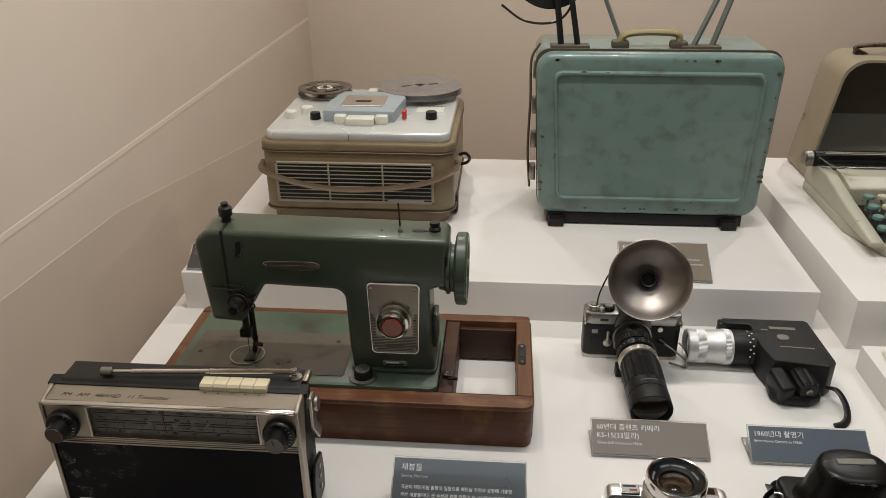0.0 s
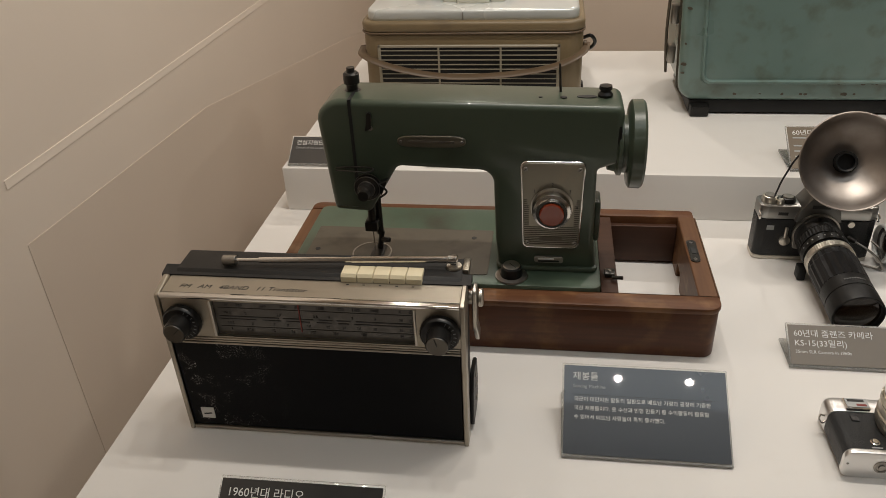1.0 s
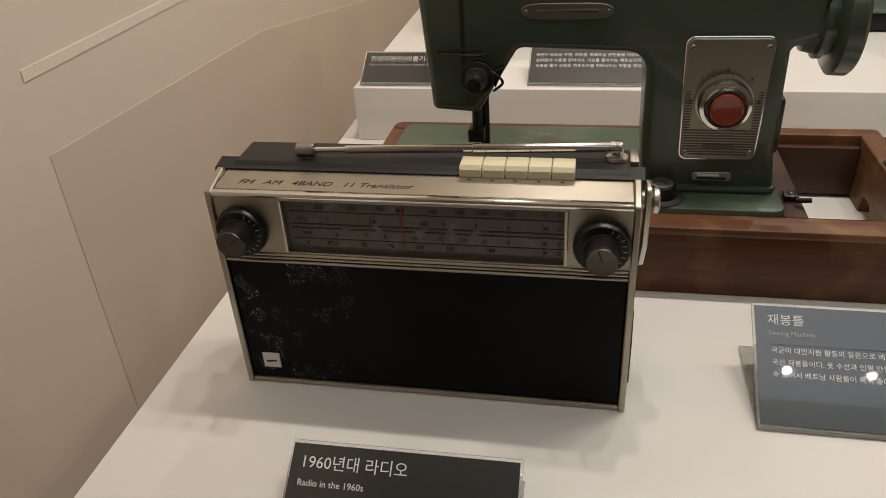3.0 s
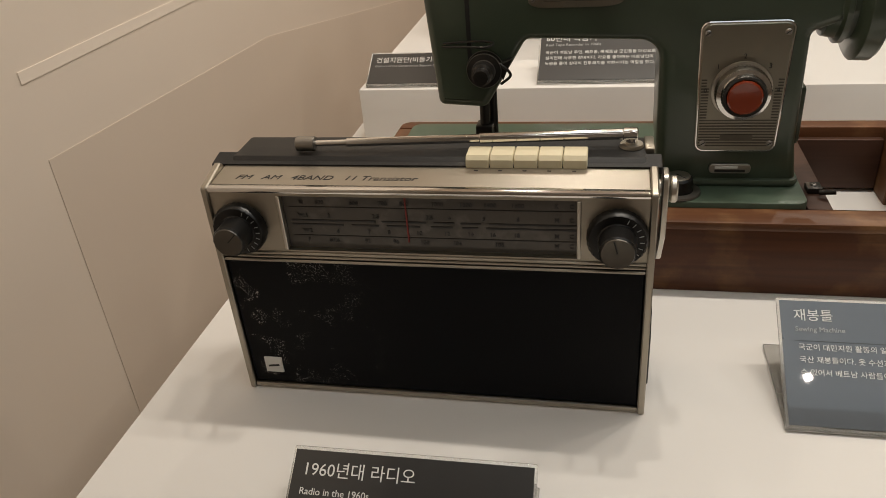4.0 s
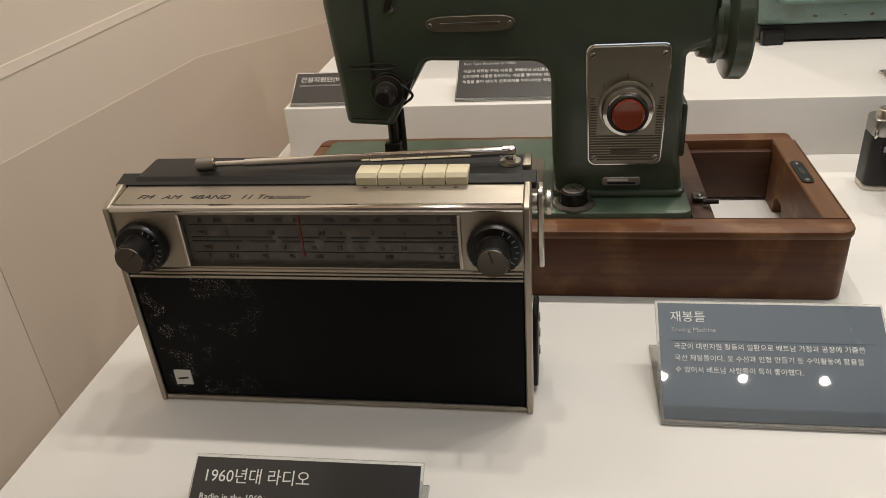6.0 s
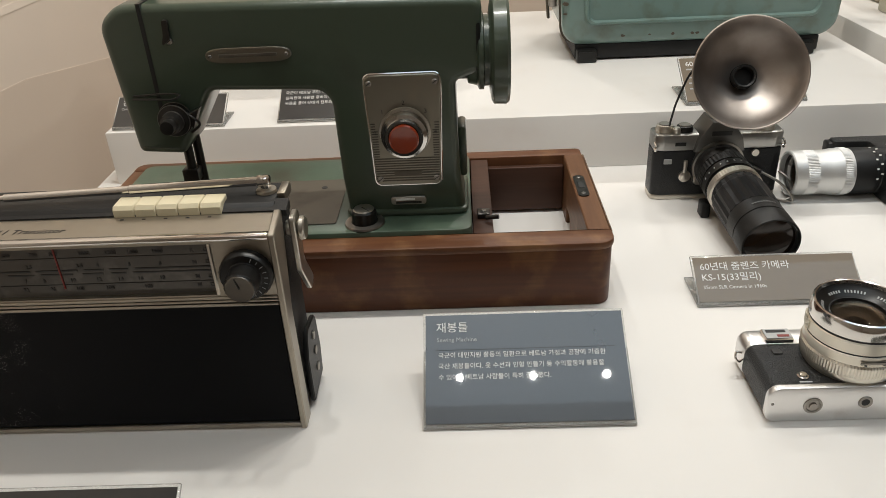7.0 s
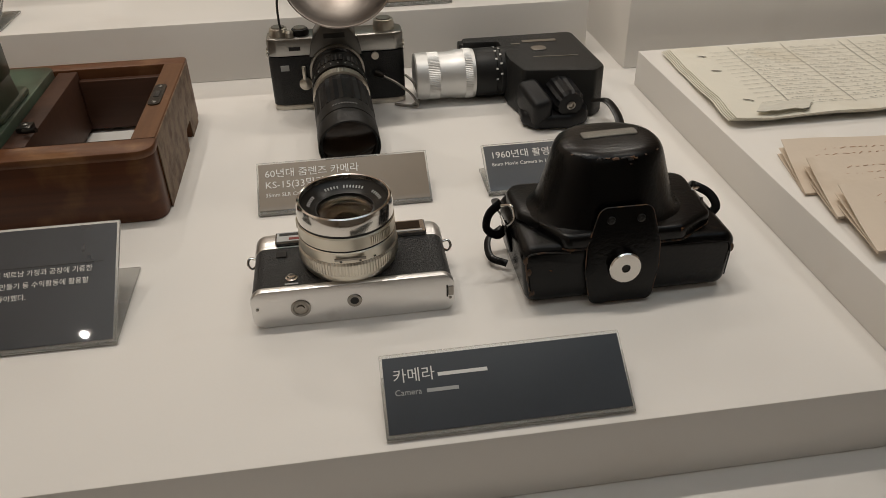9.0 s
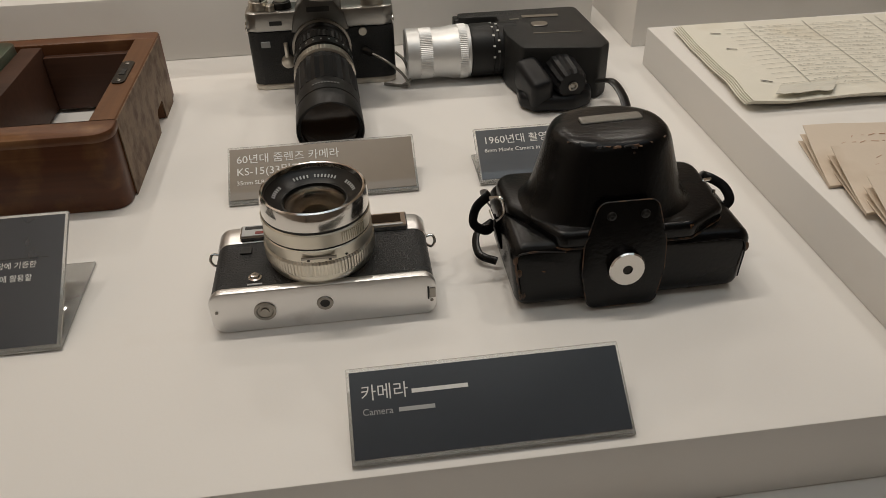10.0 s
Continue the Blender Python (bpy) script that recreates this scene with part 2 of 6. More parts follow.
DIFFUSER = bpy.data.materials.new("cool_lamp_diffuser")
DIFFUSER.use_nodes = True
DIFFUSER.node_tree.nodes["Principled BSDF"].inputs["Base Color"].default_value = (0.8, 0.8, 0.8, 1)
DIFFUSER.node_tree.nodes["Principled BSDF"].inputs["Emission Color"].default_value = (0.70, 0.88, 1.0, 1)
DIFFUSER.node_tree.nodes["Principled BSDF"].inputs["Emission Strength"].default_value = 0.8
slab("ceiling_front", -0.75, 0.18, LAMP_Z, -0.36, 0.618, LAMP_Z + 0.05, WALL, "pale front strip of the showcase ceiling", "ceiling", 0)
slab("light_panel", -0.357, 0.18, LAMP_Z, 1.7, 0.618, LAMP_Z + 0.05, DIFFUSER, "cool white luminous panel along the front of the showcase ceiling", "ceiling light", 0)


# ---- placards ----
TILT_DEG = 33.0


def placard(x, y, z, w, d, label, lines, face=CARD, yaw=0.0, tilt=TILT_DEG):
    """An acrylic stand: a printed sheet on a tilted clear plate with a clear base under it.
    lines: (text, size, base line from the top edge, ink, left margin); a text of None gives a bar of that length."""
    root = thing("placard", pose(x, y, z, 0, 0, yaw), label, "placard", "placards in the showcase")
    plate = pose(0, 0, 0.0012, tilt, 0, 0)
    part("plate", moved(bx(-w / 2, 0, 0, w / 2, d, 0.003, 0.0011, 3), plate), ACRYLIC, root, "clear acrylic plate with bright edges")
    part("base_plate", bx(-w / 2, 0.0015, 0.0003, w / 2, 0.97 * d, 0.0028, 0.0008, 2), ACRYLIC, root, "clear acrylic base plate")
    part("bend", rod((-w / 2, 0.0005, 0.0019), (w / 2, 0.0005, 0.0019), 0.0016, 12), ACRYLIC, root, "bright bent front edge")
    sheet = part("sheet", moved(bx(-w / 2 + 0.0018, 0.0022, 0.0031, w / 2 - 0.0018, d - 0.0026, 0.0036), plate), face, root, "dark printed sheet with pale lettering")
    for text, size, down, ink, left in lines:
        if text is None:
            part("bar", moved(bx(-w / 2 + left, d - down, 0.0037, -w / 2 + left + size, d - down + (0.0004 if ink is CARD_DARK else 0.0022), 0.0039), plate), ink, sheet)
        else:
            words("lettering", text, size, plate @ Matrix.Translation((-w / 2 + left, d - down, 0.0038)), ink, sheet)
    return root


placard(-0.040, 0.620, 0, 0.158, 0.092, "blue-grey placard lettered in Korean in front of the sewing machine", [
    ("재봉틀", 0.0092, 0.0165, INK, 0.010), ("Sewing Machine", 0.0049, 0.0250, GREYINK, 0.0105), (None, 0.138, 0.032, CARD_DARK, 0.010),
    ("국군이 대민지원 활동의 일환으로 베트남 가정과 공장에 기증한", 0.0050, 0.038, INK, 0.0115),
    ("국산 재봉틀이다. 옷 수선과 인형 만들기 등 수익활동에 활용할", 0.0050, 0.0468, INK, 0.0115),
    ("수 있어서 베트남 사람들이 특히 좋아했다.", 0.0050, 0.0556, INK, 0.0115)])
placard(-0.346, 0.502, 0, 0.150, 0.050, "black placard lettered in Korean in front of the radio", [
    ("1960년대 라디오", 0.0103, 0.0175, INK, 0.008), ("Radio in the 1960s", 0.0058, 0.029, INK, 0.008)], CARD_DARK, 0.5)
placard(0.200, 0.772, 0, 0.150, 0.050, "taupe placard lettered in Korean behind the silver camera", [
    ("60년대 줌렌즈 카메라", 0.0092, 0.0155, INK, 0.007), ("KS-15(33밀리)", 0.0092, 0.0265, INK, 0.007), ("35mm SLR Camera in 1960s", 0.0050, 0.035, INK, 0.007)], CARD_BROWN)
placard(0.400, 0.772, 0, 0.150, 0.050, "blue-grey placard lettered in Korean behind the leather camera case", [
    ("1960년대 촬영기", 0.0092, 0.0155, INK, 0.007), ("8mm Movie Camera in 1960s", 0.0050, 0.0235, INK, 0.007)])
placard(0.287, 0.504, 0, 0.149, 0.050, "blue-grey placard lettered in Korean at the front edge of the plinth", [
    ("카메라", 0.0092, 0.0175, INK, 0.007), (None, 0.030, 0.0165, INK, 0.034), ("Camera", 0.0050, 0.0258, GREYINK, 0.0075), (None, 0.019, 0.0255, GREYINK, 0.0265)])


# ---- things ----
def thing_at(name, x, y, z, label, category, group="", yaw=0.0):
    """A thing whose parts are written in the place's own metres."""
    ob = thing(name, pose(x, y, z), label, category, group)
    return ob


def put(name, bm, material, parent, label="", smooth=35):
    ob = part(name, bm, material, parent, label, smooth)
    if parent.type == "EMPTY":
        ob.matrix_parent_inverse = parent.matrix_basis.inverted()
    return ob


def put_words(name, text, size, m, material, parent, **k):
    ob = words(name, text, size, m, material, parent, **k)
    if parent.type == "EMPTY":
        ob.matrix_parent_inverse = parent.matrix_basis.inverted()
    return ob


def fillet(pts, n=5):
    """An outline from (u, v, radius) corners."""
    out = []
    for (u0, v0, _), (u, v, r), (u1, v1, _) in zip(pts[-1:] + pts[:-1], pts, pts[1:] + pts[:1]):
        if r <= 0:
            out.append((u, v))
            continue
        a, c, p = Vector((u0 - u, v0 - v)).normalized(), Vector((u1 - u, v1 - v)).normalized(), Vector((u, v))
        half = a.angle(c) / 2
        d = r / math.tan(half)
        mid = p + (a + c).normalized() * (r / math.sin(half))
        s, e = p + a * d - mid, p + c * d - mid
        turn = s.angle_signed(e)
        for k in range(n + 1):
            w = -turn * k / n
            q = mid + Vector((s.x * math.cos(w) - s.y * math.sin(w), s.x * math.sin(w) + s.y * math.cos(w)))
            out.append((q.x, q.y))
    return out


UP = Matrix.Identity(4)
TO_FRONT = pose(0, 0, 0, 90, 0, 0)      # turns a lathe's z to -y
TO_RIGHT = pose(0, 0, 0, 0, 90, 0)      # turns a lathe's z to +x


def at(x, y, z, m=UP):
    return Matrix.Translation((x, y, z)) @ m


def screw(x, y, z, r, parent, m=TO_FRONT, material=None):
    s = put("screw", join(lathe([(0, 0), (r, 0), (r, r * 0.3), (r * 0.7, r * 0.6), (0, r * 0.6)], 16, at(x, y, z, m))), material or STEEL, parent)
    put("slot", moved(bx(-r * 0.8, -r * 0.12, r * 0.55, r * 0.8, r * 0.12, r * 0.68), at(x, y, z, m) @ pose(0, 0, 0, 0, 0, 35)), DARKINK, s)
    return s


# -- transistor radio --
IVORY = mat("ivory_plastic", (0.74, 0.66, 0.46), 0.35, var=0.06, scale=60)
DIAL = mat("grey_smoked_dial", (0.105, 0.098, 0.088), 0.24, 0.3, var=0.3, scale=14, second=(0.17, 0.16, 0.145), amount=0.34, patch=70.0, spread=0.2)
BRUSHED = mat("brushed_champagne_metal", (0.40, 0.365, 0.305), 0.38, 1.0, var=0.12, scale=60, bump=0.06, bump_scale=900, second=(0.29, 0.26, 0.21), amount=0.32, patch=30.0, spread=0.25)
GRILLE = mat("black_speaker_cloth", (0.0032, 0.0033, 0.0042), 0.34, spec=0.10, var=0.3, scale=200, bump=0.3, bump_scale=2500, second=(0.011, 0.0105, 0.010), amount=0.25, patch=60.0, spread=0.05)
CAP = mat("charcoal_vinyl", (0.017, 0.016, 0.015), 0.5, spec=0.3, var=0.2, scale=150, bump=0.3, bump_scale=1500, second=(0.07, 0.062, 0.055), amount=0.3, patch=40.0, spread=0.15)
KNOB_FACE = mat("turned_grey_metal", (0.13, 0.12, 0.105), 0.30, 1.0, var=0.2, scale=120)
RED = mat("red_pointer", (0.20, 0.022, 0.016), 0.4)


def add_scuffs(m, x_from, x_to, colour):
    """Pale dusty specks and scratches, thick at x_from and gone at x_to."""
    nt = m.node_tree
    b = nt.nodes["Principled BSDF"]
    old = b.inputs["Base Color"].links[0].from_socket
    tc = nt.nodes.new("ShaderNodeTexCoord")
    sep = nt.nodes.new("ShaderNodeSeparateXYZ")
    nt.links.new(tc.outputs["Object"], sep.inputs[0])
    where = nt.nodes.new("ShaderNodeMapRange")
    for name, v in (("From Min", x_from), ("From Max", x_to), ("To Min", 1.0), ("To Max", 0.0)):
        where.inputs[name].default_value = v
    nt.links.new(sep.outputs["X"], where.inputs["Value"])
    out = None
    for scale, lo, hi in ((52.0, 0.53, 0.62), (800.0, 0.57, 0.63)):
        n = nt.nodes.new("ShaderNodeTexNoise")
        n.inputs["Scale"].default_value, n.inputs["Detail"].default_value, n.inputs["Distortion"].default_value = scale, 4.0, 0.8
        nt.links.new(tc.outputs["Object"], n.inputs["Vector"])
        r = nt.nodes.new("ShaderNodeMapRange")
        r.inputs["From Min"].default_value, r.inputs["From Max"].default_value = lo, hi
        nt.links.new(n.outputs["Fac"], r.inputs["Value"])
        k = nt.nodes.new("ShaderNodeMath")
        k.operation = "MULTIPLY"
        nt.links.new(r.outputs[0], k.inputs[0])
        nt.links.new(out or where.outputs[0], k.inputs[1])
        out = k.outputs[0]
    x = nt.nodes.new("ShaderNodeMix")
    x.data_type = "RGBA"
    nt.links.new(out, x.inputs["Factor"])
    nt.links.new(old, x.inputs[6])
    x.inputs[7].default_value = (*colour, 1)
    nt.links.new(x.outputs[2], b.inputs["Base Color"])


add_scuffs(GRILLE, -0.475, -0.38, (0.42, 0.40, 0.37))


def radio():
    r = thing_at("transistor_radio", -0.351, 0.66, 0, "black and champagne transistor radio with ivory push buttons on a plinth", "radio")
    x0, x1, y0, y1 = -0.494, -0.2075, 0.628, 0.693
    put("body", bx(x0 + 0.004, y0 + 0.006, 0.003, x1 - 0.004, y1, 0.1630, 0.003), CAP, r)
    for name, a, b in (("side_trim", x0, x0 + 0.0045), ("side_trim", x1 - 0.0045, x1)):
        outline = fillet([(y0 - 0.003, 0, 0.001), (y0 + 0.014, 0, 0.001), (y0 + 0.012, 0.1, 0.02), (y0 + 0.026, 0.17, 0.002), (y0 + 0.022, 0.1725, 0.002), (y0 - 0.003, 0.1655, 0.003)])
        put(name, prism(outline, a, b, "yz", 0.0008, 1), BRUSHED, r, "champagne metal side trim")
    put("speaker_cloth", bx(x0 + 0.005, y0 - 0.0005, 0.0055, x1 - 0.005, y0 + 0.004, 0.111, 0.0008, 1), GRILLE, r, "black speaker panel with pale scuffs")
    put("bottom_trim", bx(x0 + 0.0045, y0 - 0.0022, 0.001, x1 - 0.0045, y0 + 0.01, 0.005, 0.001), BRUSHED, r)
    for z, h, d in ((0.111, 0.0022, 0.0022), (0.1140, 0.0020, 0.0018), (0.1168, 0.0022, 0.0022)):
        put("ridge", bx(x0 + 0.0045, y0 - d, z, x1 - 0.0045, y0 + 0.003, z + h, 0.0006, 1), BRUSHED, r)
    # face plate: four pieces round the dial window
    wx0, wx1, wz0, wz1 = -0.4425, -0.2525, 0.1205, 0.1600
    face = put("face_plate", join(bx(x0 + 0.0045, y0 - 0.001, 0.119, wx0, y0 + 0.004, 0.1625), bx(wx1, y0 - 0.001, 0.119, x1 - 0.0045, y0 + 0.004, 0.1625),
               bx(wx0, y0 - 0.001, wz1, wx1, y0 + 0.004, 0.1625), bx(wx0, y0 - 0.001, 0.119, wx1, y0 + 0.004, wz0)), BRUSHED, r, "champagne metal face plate")
    for w in (wx0, wx1):
        put("window_rim", bx(w - 0.0012, y0 - 0.002, wz0, w + 0.0012, y0 + 0.003, wz1, 0.0005, 1), SATIN, face)
    put("edge_strip", bx(x0 + 0.0045, y0 - 0.0028, 0.1625, x1 - 0.0045, y0 + 0.004, 0.1662, 0.001), CHROME, r, "bright metal strip")
    slope = [(y0 + 0.001, 0.1655), (y0 + 0.028, 0.1685), (y0 + 0.028, 0.160), (y0 + 0.001, 0.160)]
    top = put("top_plate", prism(slope, x0 + 0.0046, x1 - 0.0046, "yz", 0.0004, 1), BRUSHED, r, "champagne metal sloping top plate")
    tilt = math.degrees(math.atan2(0.003, 0.027))
    put_words("lettering", "FM   AM   4BAND   11 Transistor", 0.0074, at(x0 + 0.019, y0 + 0.010, 0.1666, pose(0, 0, 0, tilt)), DARKINK, top, shear=0.30, squeeze=1.18)
    dial = put("dial", bx(wx0, y0 + 0.0035, wz0, wx1, y0 + 0.0045, wz1), DIAL, r, "smoked dial with black scales and a red pointer")
    yd = y0 + 0.0033
    for z in (0.1502, 0.1294):
        put("scale_line", bx(wx0 + 0.005, yd - 0.0001, z, wx1, yd + 0.0003, z + 0.0005), DARKINK, dial)
    for z, runs in ((0.1402, ((0.005, 0.062), (0.066, 0.095), (0.100, 0.113), (0.117, 0.130), (0.135, 0.190))), (0.1372, ((0.005, 0.040), (0.046, 0.064), (0.069, 0.091), (0.098, 0.112), (0.118, 0.128), (0.133, 0.190)))):
        for a, b in runs:
            put("scale_bar", bx(wx0 + a, yd - 0.0001, z, wx0 + b, yd + 0.0003, z + 0.0011), DARKINK, dial)
    rows = ((0.1526, "M:.012 520:.023 600:.046 700:.065 800:.079 1000:.099 1200:.117 1400:.132 1600:.149 K:.175 C:.184"),
            (0.1432, "W.1:.010 2:.030 2.5:.060 3:.081 3.5:.095 4:.109 5:.131 6:.152 M:.175 C:.184"),
            (0.1320, "W2:.012 6:.035 7:.056 8:.069 10:.088 12:.106 14:.121 16:.135 18:.150 M:.175 C:.184"),
            (0.1252, "F:.014 87.6:.029 92:.053 96:.072 100:.090 104:.111 108:.138 M:.175 C:.184"))
    for z, line in rows:
        for item in line.split():
            text, off = item.rsplit(":", 1)
            put_words("dial_number", text, 0.0040, at(wx0 + float(off), yd - 0.0002, z, TO_FRONT), DARKINK, dial, bold=0.00008)
    put("pointer", bx(wx0 + 0.0822, yd - 0.0006, wz0 + 0.006, wx0 + 0.0832, yd + 0.0002, wz1 - 0.002), RED, dial)
    for cx, cz, turn in ((-0.4715, 0.1370, -45), (-0.2300, 0.1375, 15)):
        k = put("knob", lathe([(0, 0), (0.0182, 0), (0.0182, 0.005), (0.0168, 0.0072), (0.0120, 0.0072), (0.0112, 0.0080), (0.0, 0.0080)], 60, at(cx, y0 - 0.001, cz, TO_FRONT), 0.0004), BLACK, r, "black double tuning knob with a metal face")
        inner = put("inner_knob", lathe([(0, 0.0075), (0.0112, 0.0075), (0.0108, 0.0205), (0.0100, 0.0215), (0, 0.0215)], 40, at(cx, y0 - 0.001, cz, TO_FRONT), 0.0003), BLACK, k)
        put("knob_face", lathe([(0, 0.0215), (0.0098, 0.0215), (0.0094, 0.0222), (0, 0.0217)], 32, at(cx, y0 - 0.001, cz, TO_FRONT)), KNOB_FACE, k, "turned grey metal face")
        put("mark", moved(bx(-0.0004, 0.0005, 0.0218, 0.0004, 0.0085, 0.0226), at(cx, y0 - 0.001, cz, TO_FRONT) @ pose(0, 0, 0, 0, 0, turn)), DARKINK, k)
        for j in range(9):
            a = radians(200 + 17 * j)
            put("tick", moved(bx(-0.0002, 0.0128, 0.0072, 0.0002, 0.0155, 0.0075), at(cx, y0 - 0.001, cz, TO_FRONT) @ pose(0, 0, 0, 0, 0, math.degrees(a))), GREYINK, k)
    # vinyl cap
    cap = fillet([(y0 + 0.0285, 0.162, 0.0005), (y0 + 0.0285, 0.1690, 0.001), (y0 + 0.034, 0.1725, 0.002), (y1 + 0.002, 0.1735, 0.003), (y1 + 0.002, 0.162, 0.0005)], 3)
    put("top_cap", prism(cap, x0 + 0.008, x1 - 0.006, "yz", 0.002), CAP, r, "charcoal vinyl top cap")
    put("cap_band", prism([(y0 + 0.027, 0.165), (y0 + 0.027, 0.1695), (y0 + 0.040, 0.1725), (y0 + 0.040, 0.165)], x0 - 0.005, x1 + 0.003, "yz", 0.0006, 1), CAP, r)
    put("end_trim", bx(x1 - 0.007, y0 + 0.045, 0.166, x1 - 0.001, y1 + 0.001, 0.1742, 0.001), BRUSHED, r)
    for k in range(5):
        a = -0.3245 + 0.01515 * k
        put("push_button", prism([(y0 + 0.0265, 0.1660), (y0 + 0.0265, 0.1735), (y0 + 0.0290, 0.1760), (y0 + 0.043, 0.1760), (y0 + 0.043, 0.1660)], a + 0.0002, a + 0.01495, "yz", 0.0006, 1), IVORY, r, "ivory push button")
        put("button_mark", moved(bx(a + 0.006, 0, 0, a + 0.0085, 0.0009, 0.0002), at(0, y0 + 0.0225, 0.1681, pose(0, 0, 0, tilt))), DARKINK, top)
    # telescopic aerial
    p, q = Vector((-0.2250, 0.6785, 0.1815)), Vector((-0.4310, 0.6690, 0.1785))
    aer = put("aerial", join(rod(p, p.lerp(q, 0.45), 0.0034, 16, b=0.0004), rod(p.lerp(q, 0.45), p.lerp(q, 0.88), 0.0028, 16, b=0.0003), rod(p.lerp(q, 0.88), q, 0.0020, 14)), CHROME, r, "chromed telescopic aerial folded flat")
    put("aerial_tip", rod(q - (p - q).normalized() * 0.010, q + (p - q).normalized() * 0.003, 0.0050, 20, b=0.0006), STEEL, aer)
    put("aerial_joint", join(rod((-0.2225, 0.6785, 0.1730), (-0.2225, 0.6785, 0.1850), 0.0038, 16, b=0.0008), rod((-0.228, 0.6785, 0.1815), (-0.219, 0.6785, 0.1815), 0.0042, 16, b=0.0006)), CHROME, aer)
    put("aerial_base", lathe([(0, 0), (0.0075, 0), (0.0070, 0.002), (0, 0.0022)], 24, at(-0.2225, 0.6785, 0.1733)), BRUSHED, aer)
    # maker's label
    lab = put("label_plate", bx(-0.4785, y0 - 0.0015, 0.0150, -0.4650, y0, 0.0285, 0.0003, 1), mat("white_enamel", (0.74, 0.73, 0.70), 0.3), r, "small white square plate with an unreadable mark")
    put("mark_bar", moved(bx(-0.0042, -0.0010, 0, 0.0042, 0.0006, 0.0002), at(-0.4717, y0 - 0.0015, 0.0215, TO_FRONT) @ pose(0, 0, 0, 0, 0, 8)), DARKINK, lab)
    # carrying handle folded down the side
    put("handle_bolt", join(rod((x1 - 0.001, y0 + 0.034, 0.152), (x1 + 0.008, y0 + 0.034, 0.152), 0.006, 24, b=0.0008), rod((x1 + 0.0085, y0 + 0.034, 0.152), (x1 + 0.013, y0 + 0.034, 0.152), 0.0085, 28, b=0.001)), SATIN, r, "ribbed metal handle bolt")
    strap = fillet([(y0 + 0.025, 0.164, 0.004), (y0 + 0.043, 0.164, 0.004), (y0 + 0.040, 0.125, 0.01), (y0 + 0.060, 0.098, 0.004), (y0 + 0.048, 0.092, 0.004), (y0 + 0.026, 0.122, 0.01)])
    put("handle_arm", prism(strap, x1 + 0.0035, x1 + 0.0075, "yz", 0.0008, 1), SATIN, r, "bent metal handle arm")
    cover = fillet([(y0 + 0.022, 0.004, 0.003), (y1 - 0.004, 0.006, 0.003), (y1, 0.03, 0.01), (y1 - 0.004, 0.062, 0.006), (y0 + 0.030, 0.066, 0.006), (y0 + 0.022, 0.045, 0.01)])
    put("jack_cover", prism(cover, x1 - 0.001, x1 + 0.003, "yz", 0.001, 1), MATT, r, "black side cover with sockets")
    for zz in (0.022, 0.038, 0.052):
        put("socket", rod((x1 + 0.0028, y0 + 0.045, zz), (x1 + 0.0042, y0 + 0.045, zz), 0.0035, 18, b=0.0004), STEEL, r)
    return r


radio()

# -- sewing machine and its wooden box --
WOOD = wood("red_brown_stained_wood", (0.108, 0.037, 0.014), (0.046, 0.017, 0.008), 0.40, "x", (0.21, 0.098, 0.036))
WOOD_RIM = wood("worn_orange_brown_rim", (0.150, 0.060, 0.024), (0.070, 0.027, 0.012), 0.42, "x", (0.27, 0.135, 0.058))
WOOD_Y = wood("worn_brown_wood", (0.170, 0.078, 0.034), (0.075, 0.032, 0.015), 0.45, "y", (0.28, 0.17, 0.088))
PALE_WOOD = mat("pale_scratched_wood", (0.225, 0.160, 0.108), 0.6, var=0.35, scale=90, bump=0.5, bump_scale=260, second=(0.105, 0.058, 0.036), amount=0.44, patch=75.0, spread=0.22, spec=0.3)
WOOD_DARK = wood("dark_inner_wood", (0.075, 0.034, 0.020), (0.045, 0.020, 0.012), 0.55, "x")
GREEN = mat("green_enamel", (0.056, 0.075, 0.050), 0.30, var=0.10, scale=40, bump=0.06, bump_scale=400, second=(0.034, 0.040, 0.027), amount=0.30, patch=9.0, spread=0.25, coat=0.25)
GREEN_BED = mat("worn_green_enamel", (0.082, 0.120, 0.082), 0.36, var=0.14, scale=40, bump=0.08, bump_scale=500, second=(0.060, 0.058, 0.040), amount=0.40, patch=16.0, spread=0.2)
BED_STEEL = mat("grey_brown_steel", (0.120, 0.105, 0.080), 0.42, 0.35, var=0.18, scale=50, second=(0.07, 0.06, 0.045), amount=0.4, patch=30.0, spread=0.2)
RIB = mat("dark_groove_metal", (0.085, 0.078, 0.062), 0.45, 0.6, var=0.15, scale=80)
AMBER = mat("orange_red_lens", (0.235, 0.034, 0.010), 0.18, var=0.12, scale=60, coat=0.6)
GOLD_PLATE = mat("tarnished_nickel_plate", (0.265, 0.245, 0.20), 0.34, 1.0, var=0.08, scale=80, second=(0.30, 0.26, 0.20), amount=0.33, patch=40.0, spread=0.2)


